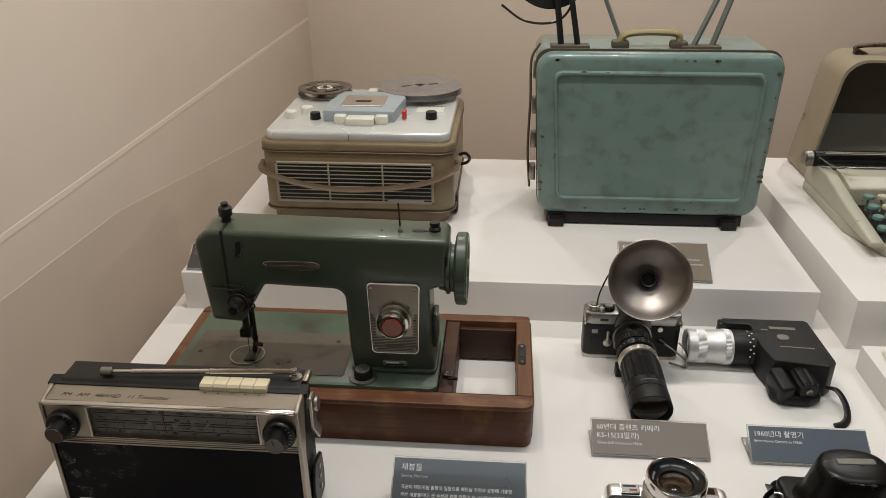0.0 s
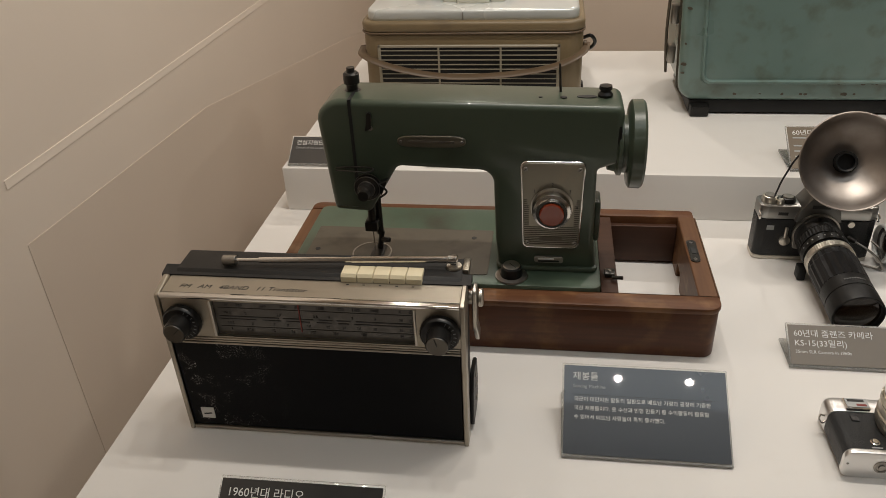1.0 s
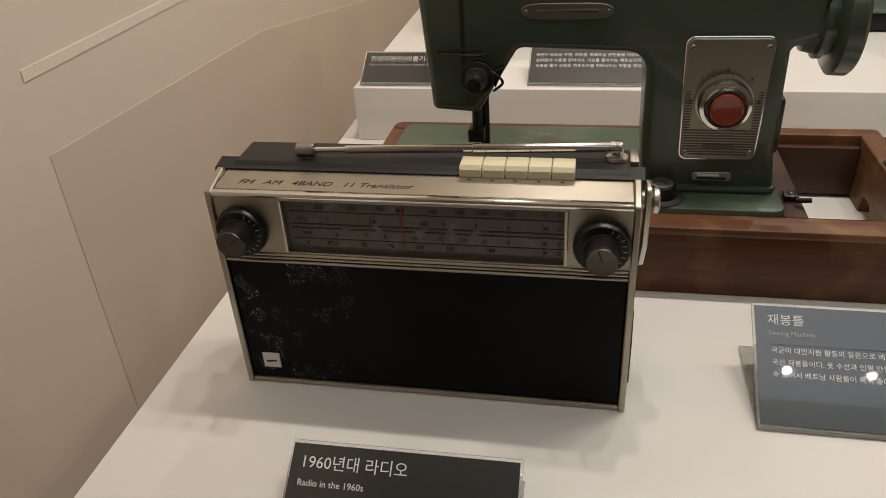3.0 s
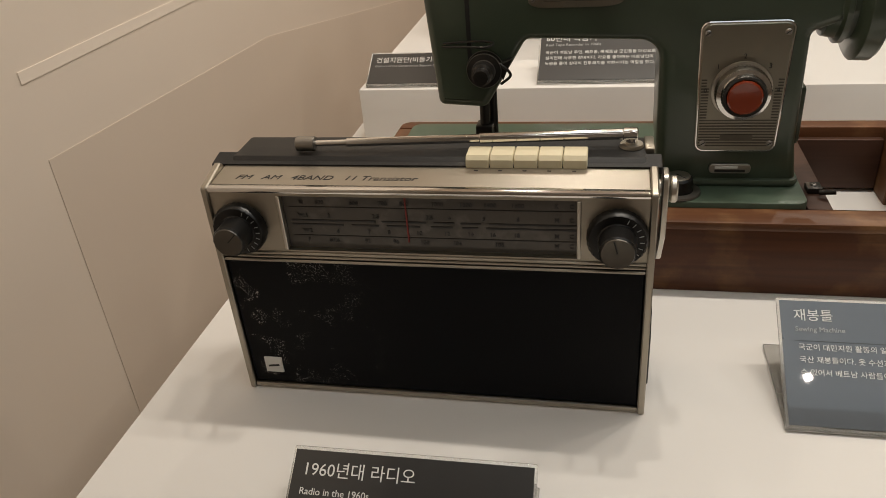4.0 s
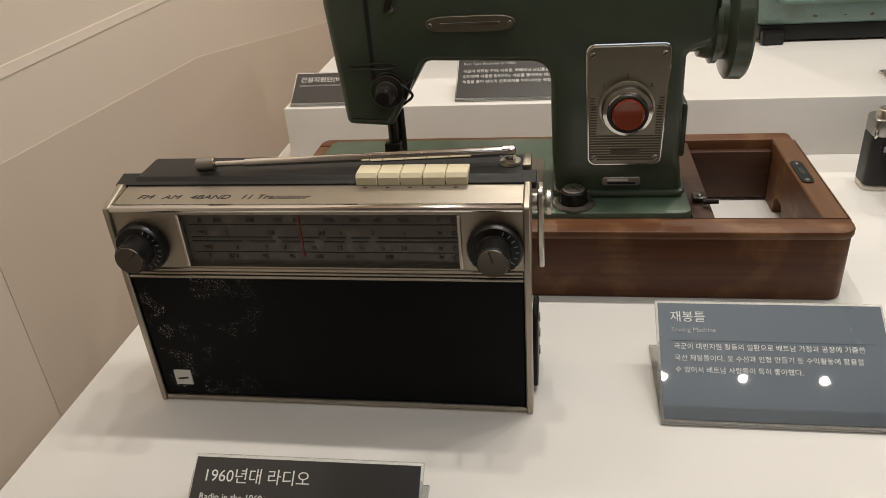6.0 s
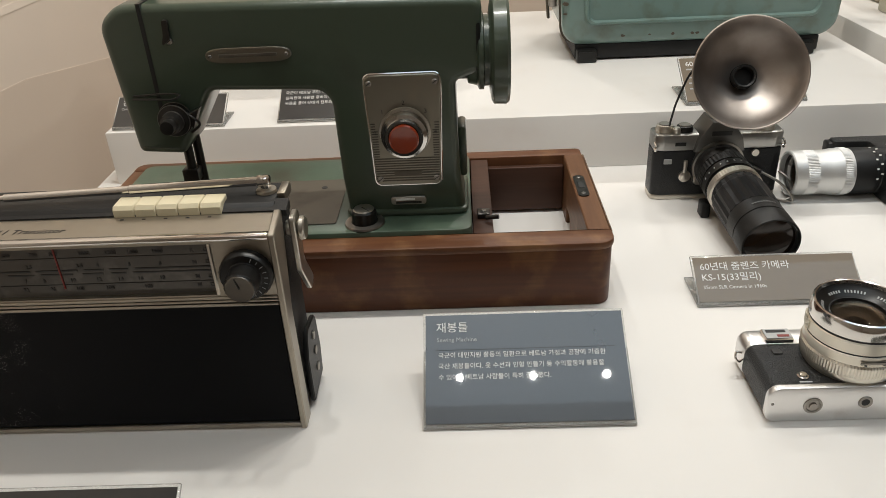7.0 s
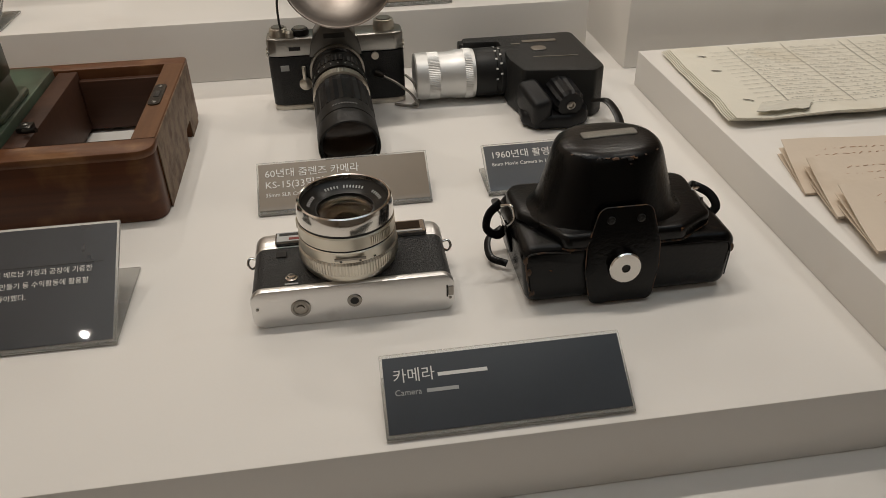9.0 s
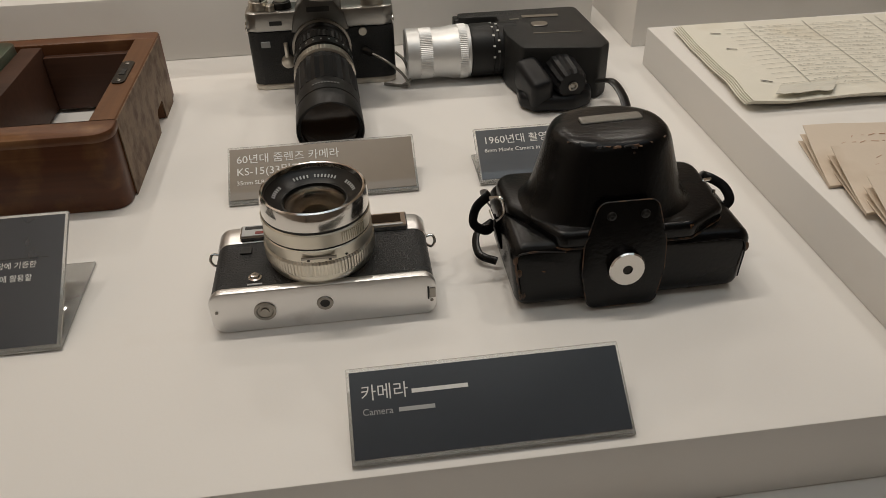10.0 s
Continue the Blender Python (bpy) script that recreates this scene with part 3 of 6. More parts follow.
def sewing_box():
    r = thing_at("sewing_machine_box", -0.205, 0.89, 0, "open red-brown wooden box base with worn edges under the sewing machine", "wooden box")
    h = 0.066
    front = fillet([(-0.460, 0.803, 0), (-0.460, 0.781, 0.012), (0.048, 0.781, 0.014), (0.048, 0.803, 0)], 6)
    put("front_board", prism(front, 0, h, "xy", 0.0018), WOOD, r)
    put("front_rim", prism(fillet([(-0.462, 0.806, 0.001), (-0.462, 0.7795, 0.013), (0.0495, 0.7795, 0.015), (0.0495, 0.806, 0.001)], 6), h - 0.0075, h + 0.0005, "xy", 0.0022), WOOD_RIM, r, "worn moulded rim")
    put("back_board", prism(fillet([(-0.460, 0.985, 0), (-0.460, 1.004, 0.011), (0.048, 1.004, 0.006), (0.048, 0.985, 0)][::-1], 6), 0, h, "xy", 0.0018), WOOD_RIM, r)
    put("left_board", bx(-0.4605, 0.8035, 0, -0.4425, 0.9845, h - 0.0005, 0.0018), WOOD_Y, r)
    side = fillet([(0.8035, 0, 0), (0.915, 0, 0), (0.918, 0.020, 0.006), (0.945, 0.020, 0.004), (0.947, 0, 0), (0.9845, 0, 0), (0.9845, h, 0), (0.8035, h, 0)], 4)
    put("right_board", prism(side, 0.0275, 0.0485, "yz", 0.0012, 1), WOOD_Y, r, "scuffed end board with a finger notch")
    put("end_veneer", prism(side, 0.0486, 0.0496, "yz", 0.0003, 1), PALE_WOOD, r, "pale scratched bare wood")
    put("divider", bx(-0.0765, 0.8035, 0.004, -0.0575, 0.9845, h - 0.002, 0.001), WOOD_DARK, r, "dark wooden divider")
    put("inner_ledge", bx(-0.0570, 0.9760, 0.004, 0.027, 0.9845, h - 0.010, 0.001), WOOD_DARK, r)
    put("support_rail", bx(-0.4420, 0.9750, 0.02, -0.0770, 0.9845, h - 0.010, 0.001), WOOD_DARK, r)
    plate = put("lock_plate", prism(rounded(0.0295, 0.875, 0.0405, 0.925, 0.005), h - 0.0005, h + 0.0012, "xy"), GREASE, r, "blackened steel lock plate with a slot")
    put("lock_slot", bx(0.0325, 0.893, h + 0.0011, 0.0375, 0.907, h + 0.0016), DARKINK, plate)
    screw(0.035, 0.881, h + 0.0008, 0.0022, plate, UP)
    screw(0.035, 0.919, h + 0.0008, 0.0022, plate, UP)
    latch = put("latch", join(bx(-0.0720, 0.838, h - 0.002, -0.0600, 0.852, h + 0.003, 0.001), rod((-0.064, 0.833, h + 0.002), (-0.052, 0.830, h + 0.004), 0.0022, 12)), GREASE, r, "small black steel latch")
    screw(-0.066, 0.845, h + 0.003, 0.0025, latch, UP)
    return r


def sewing_machine():
    r = thing_at("sewing_machine", -0.255, 0.89, 0.066, "dark green enamelled sewing machine set in a wooden box", "sewing machine")
    bz = 0.0715
    bed = put("bed", prism(rounded(-0.4420, 0.8045, -0.0775, 0.9835, 0.010), 0.045, bz, "xy", 0.0015), GREEN_BED, r, "worn pale green machine bed")
    # its grey-brown colour holds the reflection and shade over the bed's front
    put("slide_plate", prism(rounded(-0.4300, 0.823, -0.2050, 0.9250, 0.003), bz, bz + 0.0009, "xy", 0.0003, 1), BED_STEEL, bed, "steel slide plate, grey-brown for the reflection and shade on it")
    put("needle_plate", lathe([(0, 0), (0.0235, 0), (0.0235, 0.0012), (0, 0.0012)], 40, at(-0.3480, 0.862, bz + 0.0009)), BED_STEEL, bed, "round steel needle plate")
    put("plate_ring", lathe([(0.0225, 0), (0.0242, 0), (0.0242, 0.0016), (0.0225, 0.0016), (0.0225, 0)], 40, at(-0.3480, 0.862, bz + 0.0009)), STEEL, bed)
    for x, y in ((-0.418, 0.868), (-0.286, 0.850), (-0.300, 0.845), (-0.228, 0.905)):
        put("hole", lathe([(0, 0), (0.0032, 0), (0.0032, 0.0004), (0, 0.0004)], 16, at(x, y, bz + 0.0008)), DARKINK, bed)
    # cast body: arm, head and pillar in one outline
    prof = fillet([(-0.3800, 0.1435, 0.006), (-0.3390, 0.1405, 0.007), (-0.3040, 0.1985, 0.009), (-0.1985, 0.1945, 0.016), (-0.1965, 0.110, 0.03),
                   (-0.1930, bz, 0), (-0.0820, bz, 0), (-0.0870, 0.110, 0.02), (-0.0880, 0.1980, 0.006), (-0.0655, 0.2060, 0.008), (-0.0635, 0.2690, 0.010), (-0.3700, 0.2750, 0.024), (-0.3890, 0.2600, 0.02)], 6)
    put("body", prism(prof, 0.8380, 0.9020, "xz", 0.0070, 4), GREEN, r, "dark green enamelled arm and pillar", 40)
    put("foot_flange", prism(rounded(-0.1960, 0.8340, -0.0800, 0.9200, 0.010), bz, bz + 0.0065, "xy", 0.003), GREEN, r)
    put("side_boss", bx(-0.0880, 0.858, 0.100, -0.0800, 0.890, 0.150, 0.003), GREEN, r)
    put("head_seam", join(bx(-0.3520, 0.8375, 0.166, -0.3485, 0.8385, 0.262), bx(-0.3520, 0.8375, 0.262, -0.3485, 0.862, 0.2755)), DARKINK, r, "black thread slot")
    # handwheel
    put("handwheel", lathe([(0, 0), (0.020, 0), (0.028, 0.002), (0.030, 0.010), (0.034, 0.012), (0.034, 0.016), (0.031, 0.017), (0.031, 0.021), (0.0440, 0.023), (0.0470, 0.025), (0.0475, 0.036), (0.0455, 0.0385), (0.040, 0.0385), (0.037, 0.035), (0.014, 0.034), (0.012, 0.040), (0, 0.0405)], 56, at(-0.0790, 0.868, 0.2170, TO_RIGHT)), GREEN, r, "green enamelled handwheel")
    put("wheel_shaft", rod((-0.092, 0.868, 0.217), (-0.070, 0.868, 0.217), 0.024, 32, b=0.001), GREASE, r)
    put("belt_guard", bx(-0.0700, 0.8385, 0.2070, -0.0655, 0.852, 0.2480, 0.001), BLACK, r)
    # dial plate
    y = 0.8372
    outline = fillet([(-0.1645, 0.1045, 0.006), (-0.1045, 0.1045, 0.006), (-0.1015, 0.2080, 0.006), (-0.1675, 0.2080, 0.006)], 5)
    dp = put("dial_plate", prism(outline, y - 0.0030, y + 0.002, "xz", 0.0008, 1), GOLD_PLATE, r, "ribbed silver dial plate with numbers")
    rim = fillet([(-0.1660, 0.1030, 0.007), (-0.1030, 0.1030, 0.007), (-0.0998, 0.2096, 0.007), (-0.1692, 0.2096, 0.007)], 5)
    put("plate_rim", prism(rim, y - 0.0022, y + 0.0022, "xz", 0.0007, 1), CHROME, dp, "bright bevelled rim")
    for k in range(24):
        z = 0.1085 + 0.0024 * k
        half = 0.0290 + 0.0016 * (z - 0.1085) / 0.055
        gap = 0.0 if z < 0.131 else 0.0245 if z < 0.158 else 0.0265
        for a, b in ((-0.1345 - half, -0.1345 - gap), (-0.1345 + gap, -0.1345 + half)) if gap else ((-0.1345 - half, -0.1345 + half),):
            put("rib", bx(a, y - 0.0034, z, b, y - 0.0029, z + 0.0010), RIB, dp)
    put("name_bar", bx(-0.1470, y - 0.0040, 0.1135, -0.1220, y - 0.0030, 0.1185), BED_STEEL, dp)
    for x, z in ((-0.1600, 0.1110), (-0.1085, 0.1110), (-0.1635, 0.2010), (-0.1060, 0.2010)):
        screw(x, y - 0.0030, z, 0.0026, dp)
    kc = (-0.1345, 0.1560)
    put("dial_ring", lathe([(0, 0), (0.0232, 0), (0.0228, 0.0012), (0, 0.0012)], 40, at(kc[0], y - 0.0031, kc[1], TO_FRONT)), SATIN, dp)
    kn = put("dial_knob", lathe([(0, 0), (0.0212, 0), (0.0212, 0.009), (0.0204, 0.011), (0.0172, 0.0115), (0.0170, 0.015), (0.0162, 0.0164), (0.0146, 0.0164), (0.0136, 0.0130), (0, 0.0130)], 90, at(kc[0], y - 0.0045, kc[1], TO_FRONT), 0.0003), CHROME, dp, "knurled chrome dial knob")
    put("dark_ring", lathe([(0.0132, 0.0130), (0.0140, 0.0166), (0.0160, 0.0168), (0.0168, 0.0152)], 40, at(kc[0], y - 0.0045, kc[1], TO_FRONT)), GREASE, kn)
    put("button", lathe([(0, 0.013), (0.0136, 0.013), (0.0133, 0.0180), (0.0120, 0.0188), (0.0090, 0.0186), (0, 0.0180)], 36, at(kc[0], y - 0.0045, kc[1], TO_FRONT)), AMBER, kn, "orange-red centre button")
    for k, ch in enumerate("01234"):
        a = radians(180 - 45 * k)
        put_words("dial_number", ch, 0.0054, at(kc[0] + 0.0272 * math.cos(a), y - 0.0034, kc[1] + 0.0272 * math.sin(a) - 0.002, TO_FRONT), DARKINK, dp, align="CENTER")
    # maker's plates
    oval = [(-0.2640 + 0.0370 * math.copysign(abs(math.cos(t)) ** 0.35, math.cos(t)), 0.2300 + (0.0050 + 0.0016 * abs(math.sin(t))) * math.copysign(abs(math.sin(t)) ** 0.7, math.sin(t))) for t in [2 * math.pi * (k + 0.5) / 40 for k in range(40)]]
    npl = put("name_plate", prism(oval, y - 0.0020, y + 0.002, "xz", 0.0005, 1), GOLD_PLATE, r, "brass name plate with an illegible embossed mark")
    put("mark_bar", bx(-0.2890, y - 0.0027, 0.2285, -0.2390, y - 0.0019, 0.2315, 0.0003, 1), BED_STEEL, npl)
    for x in (-0.2970, -0.2310):
        screw(x, y - 0.0018, 0.2300, 0.0017, npl)
    sm = put("model_plate", prism(rounded(-0.1525, 0.0835, -0.1195, 0.0915, 0.003), y - 0.0022, y + 0.004, "xz", 0.0004, 1), STEEL, r, "small steel model plate")
    put("mark_bar", bx(-0.1480, y - 0.0028, 0.0880, -0.1300, y - 0.0021, 0.0900), INK, sm)
    put("mark_bar", bx(-0.1480, y - 0.0028, 0.0850, -0.1240, y - 0.0021, 0.0868), DARKINK, sm)
    # stitch-length knob on the bed
    kb = put("bed_knob", lathe([(0, 0), (0.0180, 0), (0.0170, 0.002), (0.0120, 0.0022), (0.0118, 0.013), (0.0105, 0.0145), (0, 0.0145)], 40, at(-0.1775, 0.8230, bz), 0.0003), BLACK, r, "black bed knob on a chrome flange")
    put("flange", lathe([(0, 0), (0.0188, 0), (0.0182, 0.0016), (0.0125, 0.0020)], 40, at(-0.1775, 0.8230, bz + 0.0006)), STEEL, kb)
    put("knob_top", lathe([(0.0, 0.0146), (0.0098, 0.0146), (0.0092, 0.0156), (0, 0.0152)], 32, at(-0.1775, 0.8230, bz)), SATIN, kb)
    put("mark", moved(bx(-0.0003, -0.0085, 0.0154, 0.0003, 0.003, 0.0158), at(-0.1775, 0.8230, bz, pose(0, 0, 0, 0, 0, 40))), DARKINK, kb)
    # thread tension unit and needle
    ten = put("tension_unit", lathe([(0, 0), (0.0125, 0), (0.0125, 0.003), (0.0150, 0.004), (0.0150, 0.0055), (0.0120, 0.006), (0.0120, 0.009), (0.0140, 0.0095), (0.0140, 0.011), (0.0095, 0.012), (0.0090, 0.021), (0.0065, 0.0225), (0.0060, 0.030), (0, 0.031)], 36, at(-0.3375, 0.8385, 0.1765, TO_FRONT)), GREASE, r, "black steel thread tension unit")
    for rr, dz in ((0.0152, 0.0042), (0.0142, 0.0098), (0.0096, 0.0125)):
        put("disc_rim", lathe([(rr - 0.0012, dz - 0.0004), (rr + 0.0002, dz - 0.0004), (rr + 0.0002, dz + 0.0012), (rr - 0.0012, dz + 0.0012)], 36, at(-0.3375, 0.8385, 0.1765, TO_FRONT)), STEEL, ten, "worn bright disc rim")
    put("check_spring", tube([(-0.336, 0.832, 0.188), (-0.322, 0.829, 0.180), (-0.316, 0.830, 0.172), (-0.324, 0.829, 0.165)], 0.0012), GREASE, ten)
    put("guide_wedge", prism([(-0.329, 0.180), (-0.314, 0.186), (-0.322, 0.168)], 0.829, 0.8385, "xz", 0.0005, 1), GREASE, ten)
    put("thread_guide", tube([(-0.372, 0.834, 0.1955), (-0.350, 0.830, 0.196), (-0.335, 0.830, 0.1955), (-0.330, 0.834, 0.198), (-0.345, 0.836, 0.199), (-0.372, 0.8365, 0.1975)], 0.0009), GREASE, r)
    put("take_up_hook", prism(fillet([(-0.336, 0.240, 0.001), (-0.328, 0.246, 0.002), (-0.327, 0.262, 0.002), (-0.332, 0.262, 0.002), (-0.333, 0.250, 0.001)], 3), 0.8345, 0.8375, "xz"), GREASE, r)
    screw(-0.3300, 0.8378, 0.2440, 0.0030, r)
    bar = put("needle_bar", join(rod((-0.3440, 0.862, 0.146), (-0.3440, 0.862, 0.112), 0.0045, 16), rod((-0.3380, 0.872, 0.146), (-0.3380, 0.872, 0.095), 0.0042, 14), bx(-0.3520, 0.855, 0.106, -0.3370, 0.872, 0.118, 0.001)), GREASE, r, "blackened needle bar and presser foot")
    put("needle", rod((-0.3440, 0.862, 0.106), (-0.3440, 0.862, 0.074), 0.0009, 8, 0.0003), STEEL, bar)
    put("presser_foot", join(bx(-0.3480, 0.846, bz + 0.0022, -0.3325, 0.876, bz + 0.005, 0.001), rod((-0.3390, 0.868, bz + 0.005), (-0.3360, 0.872, 0.098), 0.0035, 12), rod((-0.3335, 0.862, 0.092), (-0.3240, 0.858, 0.094), 0.0030, 12, b=0.0005)), GREASE, bar)
    # top fittings
    put("presser_knob", lathe([(0, 0), (0.0100, 0), (0.0100, 0.003), (0.0062, 0.004), (0.0062, 0.010), (0.0088, 0.011), (0.0088, 0.021), (0.0070, 0.023), (0.0045, 0.0235), (0.0045, 0.028), (0, 0.028)], 32, at(-0.3540, 0.872, 0.2715), 0.0002), GREASE, r, "black presser pressure knob")
    put("brass_cap", prism([(-0.366, 0.862), (-0.344, 0.862), (-0.344, 0.884), (-0.366, 0.884)], 0.2715, 0.2735, "xy", 0.0006, 1), mat("worn_brass", (0.35, 0.22, 0.08), 0.4, 1.0, var=0.2), r)
    put("spool_pin", rod((-0.1290, 0.880, 0.268), (-0.1310, 0.884, 0.300), 0.0013, 10), GREASE, r)
    put("winder_knob", lathe([(0, 0), (0.0075, 0), (0.0080, 0.004), (0.0055, 0.007), (0.0055, 0.009), (0.0070, 0.0095), (0.0065, 0.013), (0, 0.0135)], 24, at(-0.0830, 0.870, 0.2680)), BLACK, r)
    for x, rr in ((-0.150, 0.0022), (-0.126, 0.0036)):
        put("oil_hole", lathe([(0, 0), (rr, 0), (rr, 0.0005), (0, 0.0005)], 16, at(x, 0.862, 0.2708)), DARKINK, r)
    put("oil_slot", moved(lathe([(0, 0), (0.006, 0), (0.006, 0.0006), (0, 0.0006)], 20), at(-0.1020, 0.866, 0.2700) @ Matrix.Diagonal((1.7, 0.7, 1, 1))), DARKINK, r)
    return r


sewing_box()
sewing_machine()

# -- single-lens reflex camera with flash reflector --
RUBBER = mat("black_ribbed_rubber", (0.010, 0.010, 0.011), 0.42, spec=0.25, var=0.2, scale=200, bump=0.15, bump_scale=1500)
LENSGLASS = mat("coated_lens_glass", (0.020, 0.011, 0.006), 0.12, var=0.1, scale=30, spec=0.4)
REFLECTOR = mat("tarnished_reflector_metal", (0.40, 0.36, 0.33), 0.42, 1.0, var=0.12, scale=40, bump=0.05, bump_scale=300, second=(0.25, 0.21, 0.18), amount=0.42, patch=22.0, spread=0.3)


AGED_CHROME = mat("aged_grey_chrome", (0.36, 0.355, 0.34), 0.32, 1.0, var=0.12, scale=70, bump=0.05, bump_scale=900)
PRISM_GREY = mat("dark_grey_prism_metal", (0.13, 0.127, 0.12), 0.36, 0.8, var=0.15, scale=80)


def reflex_camera():
    r = thing_at("reflex_camera", 0.203, 1.012, 0, "black and chrome single-lens reflex camera with a long black zoom lens", "camera")
    x0, x1, y0, y1 = 0.1310, 0.2755, 0.9965, 1.0300
    plan = fillet([(x0, y0 + 0.004, 0.006), (x0 + 0.010, y0, 0.006), (x1 - 0.010, y0, 0.006), (x1, y0 + 0.004, 0.006), (x1, y1, 0.008), (x0, y1, 0.008)], 4)
    put("body", prism(plan, 0.006, 0.0600, "xy", 0.001), HIDE, r, "black grained camera body")
    put("base_plate", prism(plan, 0.0, 0.0065, "xy", 0.0015), SATIN, r, "satin chrome base plate")
    put("top_plate", prism(plan, 0.0600, 0.0790, "xy", 0.0025), AGED_CHROME, r, "satin chrome top plate")
    prismhat = [(0.1745, 0.0600), (0.2305, 0.0600), (0.2270, 0.0760), (0.2140, 0.0950), (0.1910, 0.0950), (0.1780, 0.0760)]
    hat = put("prism_housing", prism(prismhat, y0 - 0.006, y1 - 0.002, "xz", 0.002), PRISM_GREY, r, "dark grey metal prism housing")
    put("mark_bar", bx(0.1915, y0 - 0.0066, 0.0795, 0.2135, y0 - 0.0058, 0.0845, 0.0002, 1), DARKINK, hat)
    mount = fillet([(0.1760, 0.020, 0.006), (0.2290, 0.020, 0.006), (0.2270, 0.0620, 0.004), (0.1780, 0.0620, 0.004)])
    put("mount_block", prism(mount, y0 - 0.006, y0 + 0.003, "xz", 0.0015), STEEL, r)
    put("shoe", bx(0.1930, y0 + 0.006, 0.0950, 0.2120, y0 + 0.024, 0.0985, 0.0008, 1), STEEL, r)
    for x, rr, hh, m in ((0.1445, 0.0100, 0.0080, SATIN), (0.1670, 0.0095, 0.0060, BLACK), (0.2560, 0.0115, 0.0110, SATIN)):
        d = put("top_dial", lathe([(0, 0), (rr, 0), (rr, hh * 0.5), (rr * 0.9, hh), (rr * 0.5, hh + 0.0008), (0, hh + 0.0008)], 44, at(x, 1.012, 0.0790), 0.0003), m, r, "knurled top dial")
        put("dial_top", lathe([(0, hh + 0.0008), (rr * 0.7, hh + 0.0008), (rr * 0.66, hh + 0.0016), (0, hh + 0.0016)], 24, at(x, 1.012, 0.0790)), STEEL, d)
    put("shutter_button", lathe([(0, 0), (0.0045, 0), (0.0045, 0.005), (0.003, 0.007), (0, 0.007)], 20, at(0.1560, 1.004, 0.0790)), SATIN, r)
    put("self_timer", join(lathe([(0, 0), (0.0068, 0), (0.0068, 0.003), (0.0045, 0.0045), (0, 0.0045)], 24, at(0.1675, y0, 0.0300, TO_FRONT)), bx(0.1650, y0 - 0.004, 0.034, 0.1695, y0 - 0.001, 0.050, 0.001)), SATIN, r, "chrome self-timer lever")
    put("badge", bx(0.1430, y0 - 0.0010, 0.0450, 0.1520, y0 + 0.001, 0.0510, 0.0003, 1), GREYINK, r)
    put("mark_bar", bx(0.1540, y0 - 0.0008, 0.0665, 0.1660, y0 + 0.001, 0.0705), DARKINK, r)
    put("socket", lathe([(0, 0), (0.0040, 0), (0.0040, 0.003), (0, 0.003)], 20, at(0.2440, y0, 0.0560, TO_FRONT)), SATIN, r)
    for x in (x0 + 0.001, x1 - 0.001):
        put("strap_lug", tube([(x, y0 + 0.004, 0.070), (x, y0 - 0.003, 0.068), (x, y0 - 0.002, 0.062), (x, y0 + 0.004, 0.063)], 0.0012), CHROME, r)
    # zoom lens, its front rim resting on the plinth
    a, b = Vector((0.2025, y0 - 0.004, 0.0440)), Vector((0.2080, 0.8320, 0.0290))
    m = Matrix.Translation(a) @ (b - a).to_track_quat("Z", "X").to_matrix().to_4x4()
    ln = (b - a).length
    lens = put("lens_barrel", lathe([(0, 0), (0.0270, 0), (0.0270, 0.005), (0.0255, 0.007), (0.0255, 0.012), (0.0272, 0.014), (0.0272, 0.020), (0.0260, 0.021), (0.0260, 0.052), (0.0268, 0.053), (0.0268, 0.056)], 56, m), MATT, r, "black zoom lens barrel")
    put("aperture_ring", lathe([(0.0255, 0.021), (0.0280, 0.0215), (0.0280, 0.034), (0.0255, 0.0345)], 80, m, 0.0007), MATT, lens, "", 12)
    put("scale_ring", lathe([(0.0260, 0.037), (0.0284, 0.0375), (0.0284, 0.049), (0.0262, 0.0495)], 56, m), BLACK, lens)
    for k in range(11):
        put("number_bar", moved(bx(-0.0010, -0.0008, 0.0280, 0.0010, 0.0008, 0.0287), m @ pose(0, 0, 0, 0, 0, -75 + 15 * k) @ at(0, 0, 0.043, pose(0, 0, 0, 0, 90, 0))), GREYINK, lens)
    put("silver_ring", lathe([(0.0265, 0.054), (0.0286, 0.0545), (0.0288, 0.064), (0.0268, 0.065)], 120, m, 0.0003), SATIN, lens, "knurled satin metal ring", 12)
    put("mount_ring", lathe([(0.0250, -0.001), (0.0292, -0.001), (0.0292, 0.003), (0.0262, 0.0035)], 56, m), STEEL, lens)
    put("focus_grip", lathe([(0.0265, 0.065), (0.0276, 0.067), (0.0278, 0.074), (0.0286, 0.076), (0.0286, 0.116), (0.0275, 0.117)], 44, m, 0.0012), RUBBER, lens, "ribbed black zoom grip", 12)
    put("front_barrel", lathe([(0.0270, 0.116), (0.0282, 0.1175), (0.0282, 0.136), (0.0274, 0.1365), (0.0274, 0.1385), (0.0286, 0.139), (0.0286, ln - 0.001), (0.0281, ln), (0.0266, ln), (0.0260, ln - 0.004), (0.0245, ln - 0.005)], 56, m), MATT, lens)
    for k in range(9):
        put("lettering_bar", moved(bx(-0.0010, -0.0010, 0.0282, 0.0010, 0.0010, 0.0287), m @ pose(0, 0, 0, 0, 0, -22 + 5.5 * k) @ at(0, 0, 0.128, pose(0, 0, 0, 0, 90, 0))), PENGREY, lens)
    put("front_glass", lathe([(0.0247, ln - 0.005), (0.018, ln - 0.0032), (0.009, ln - 0.0024), (0, ln - 0.0022)], 40, m), LENSGLASS, lens, "brownish front glass")
    put("lens_foot", join(bx(0.1760, 0.946, 0.0, 0.1860, 0.962, 0.018, 0.002)), MATT, lens)
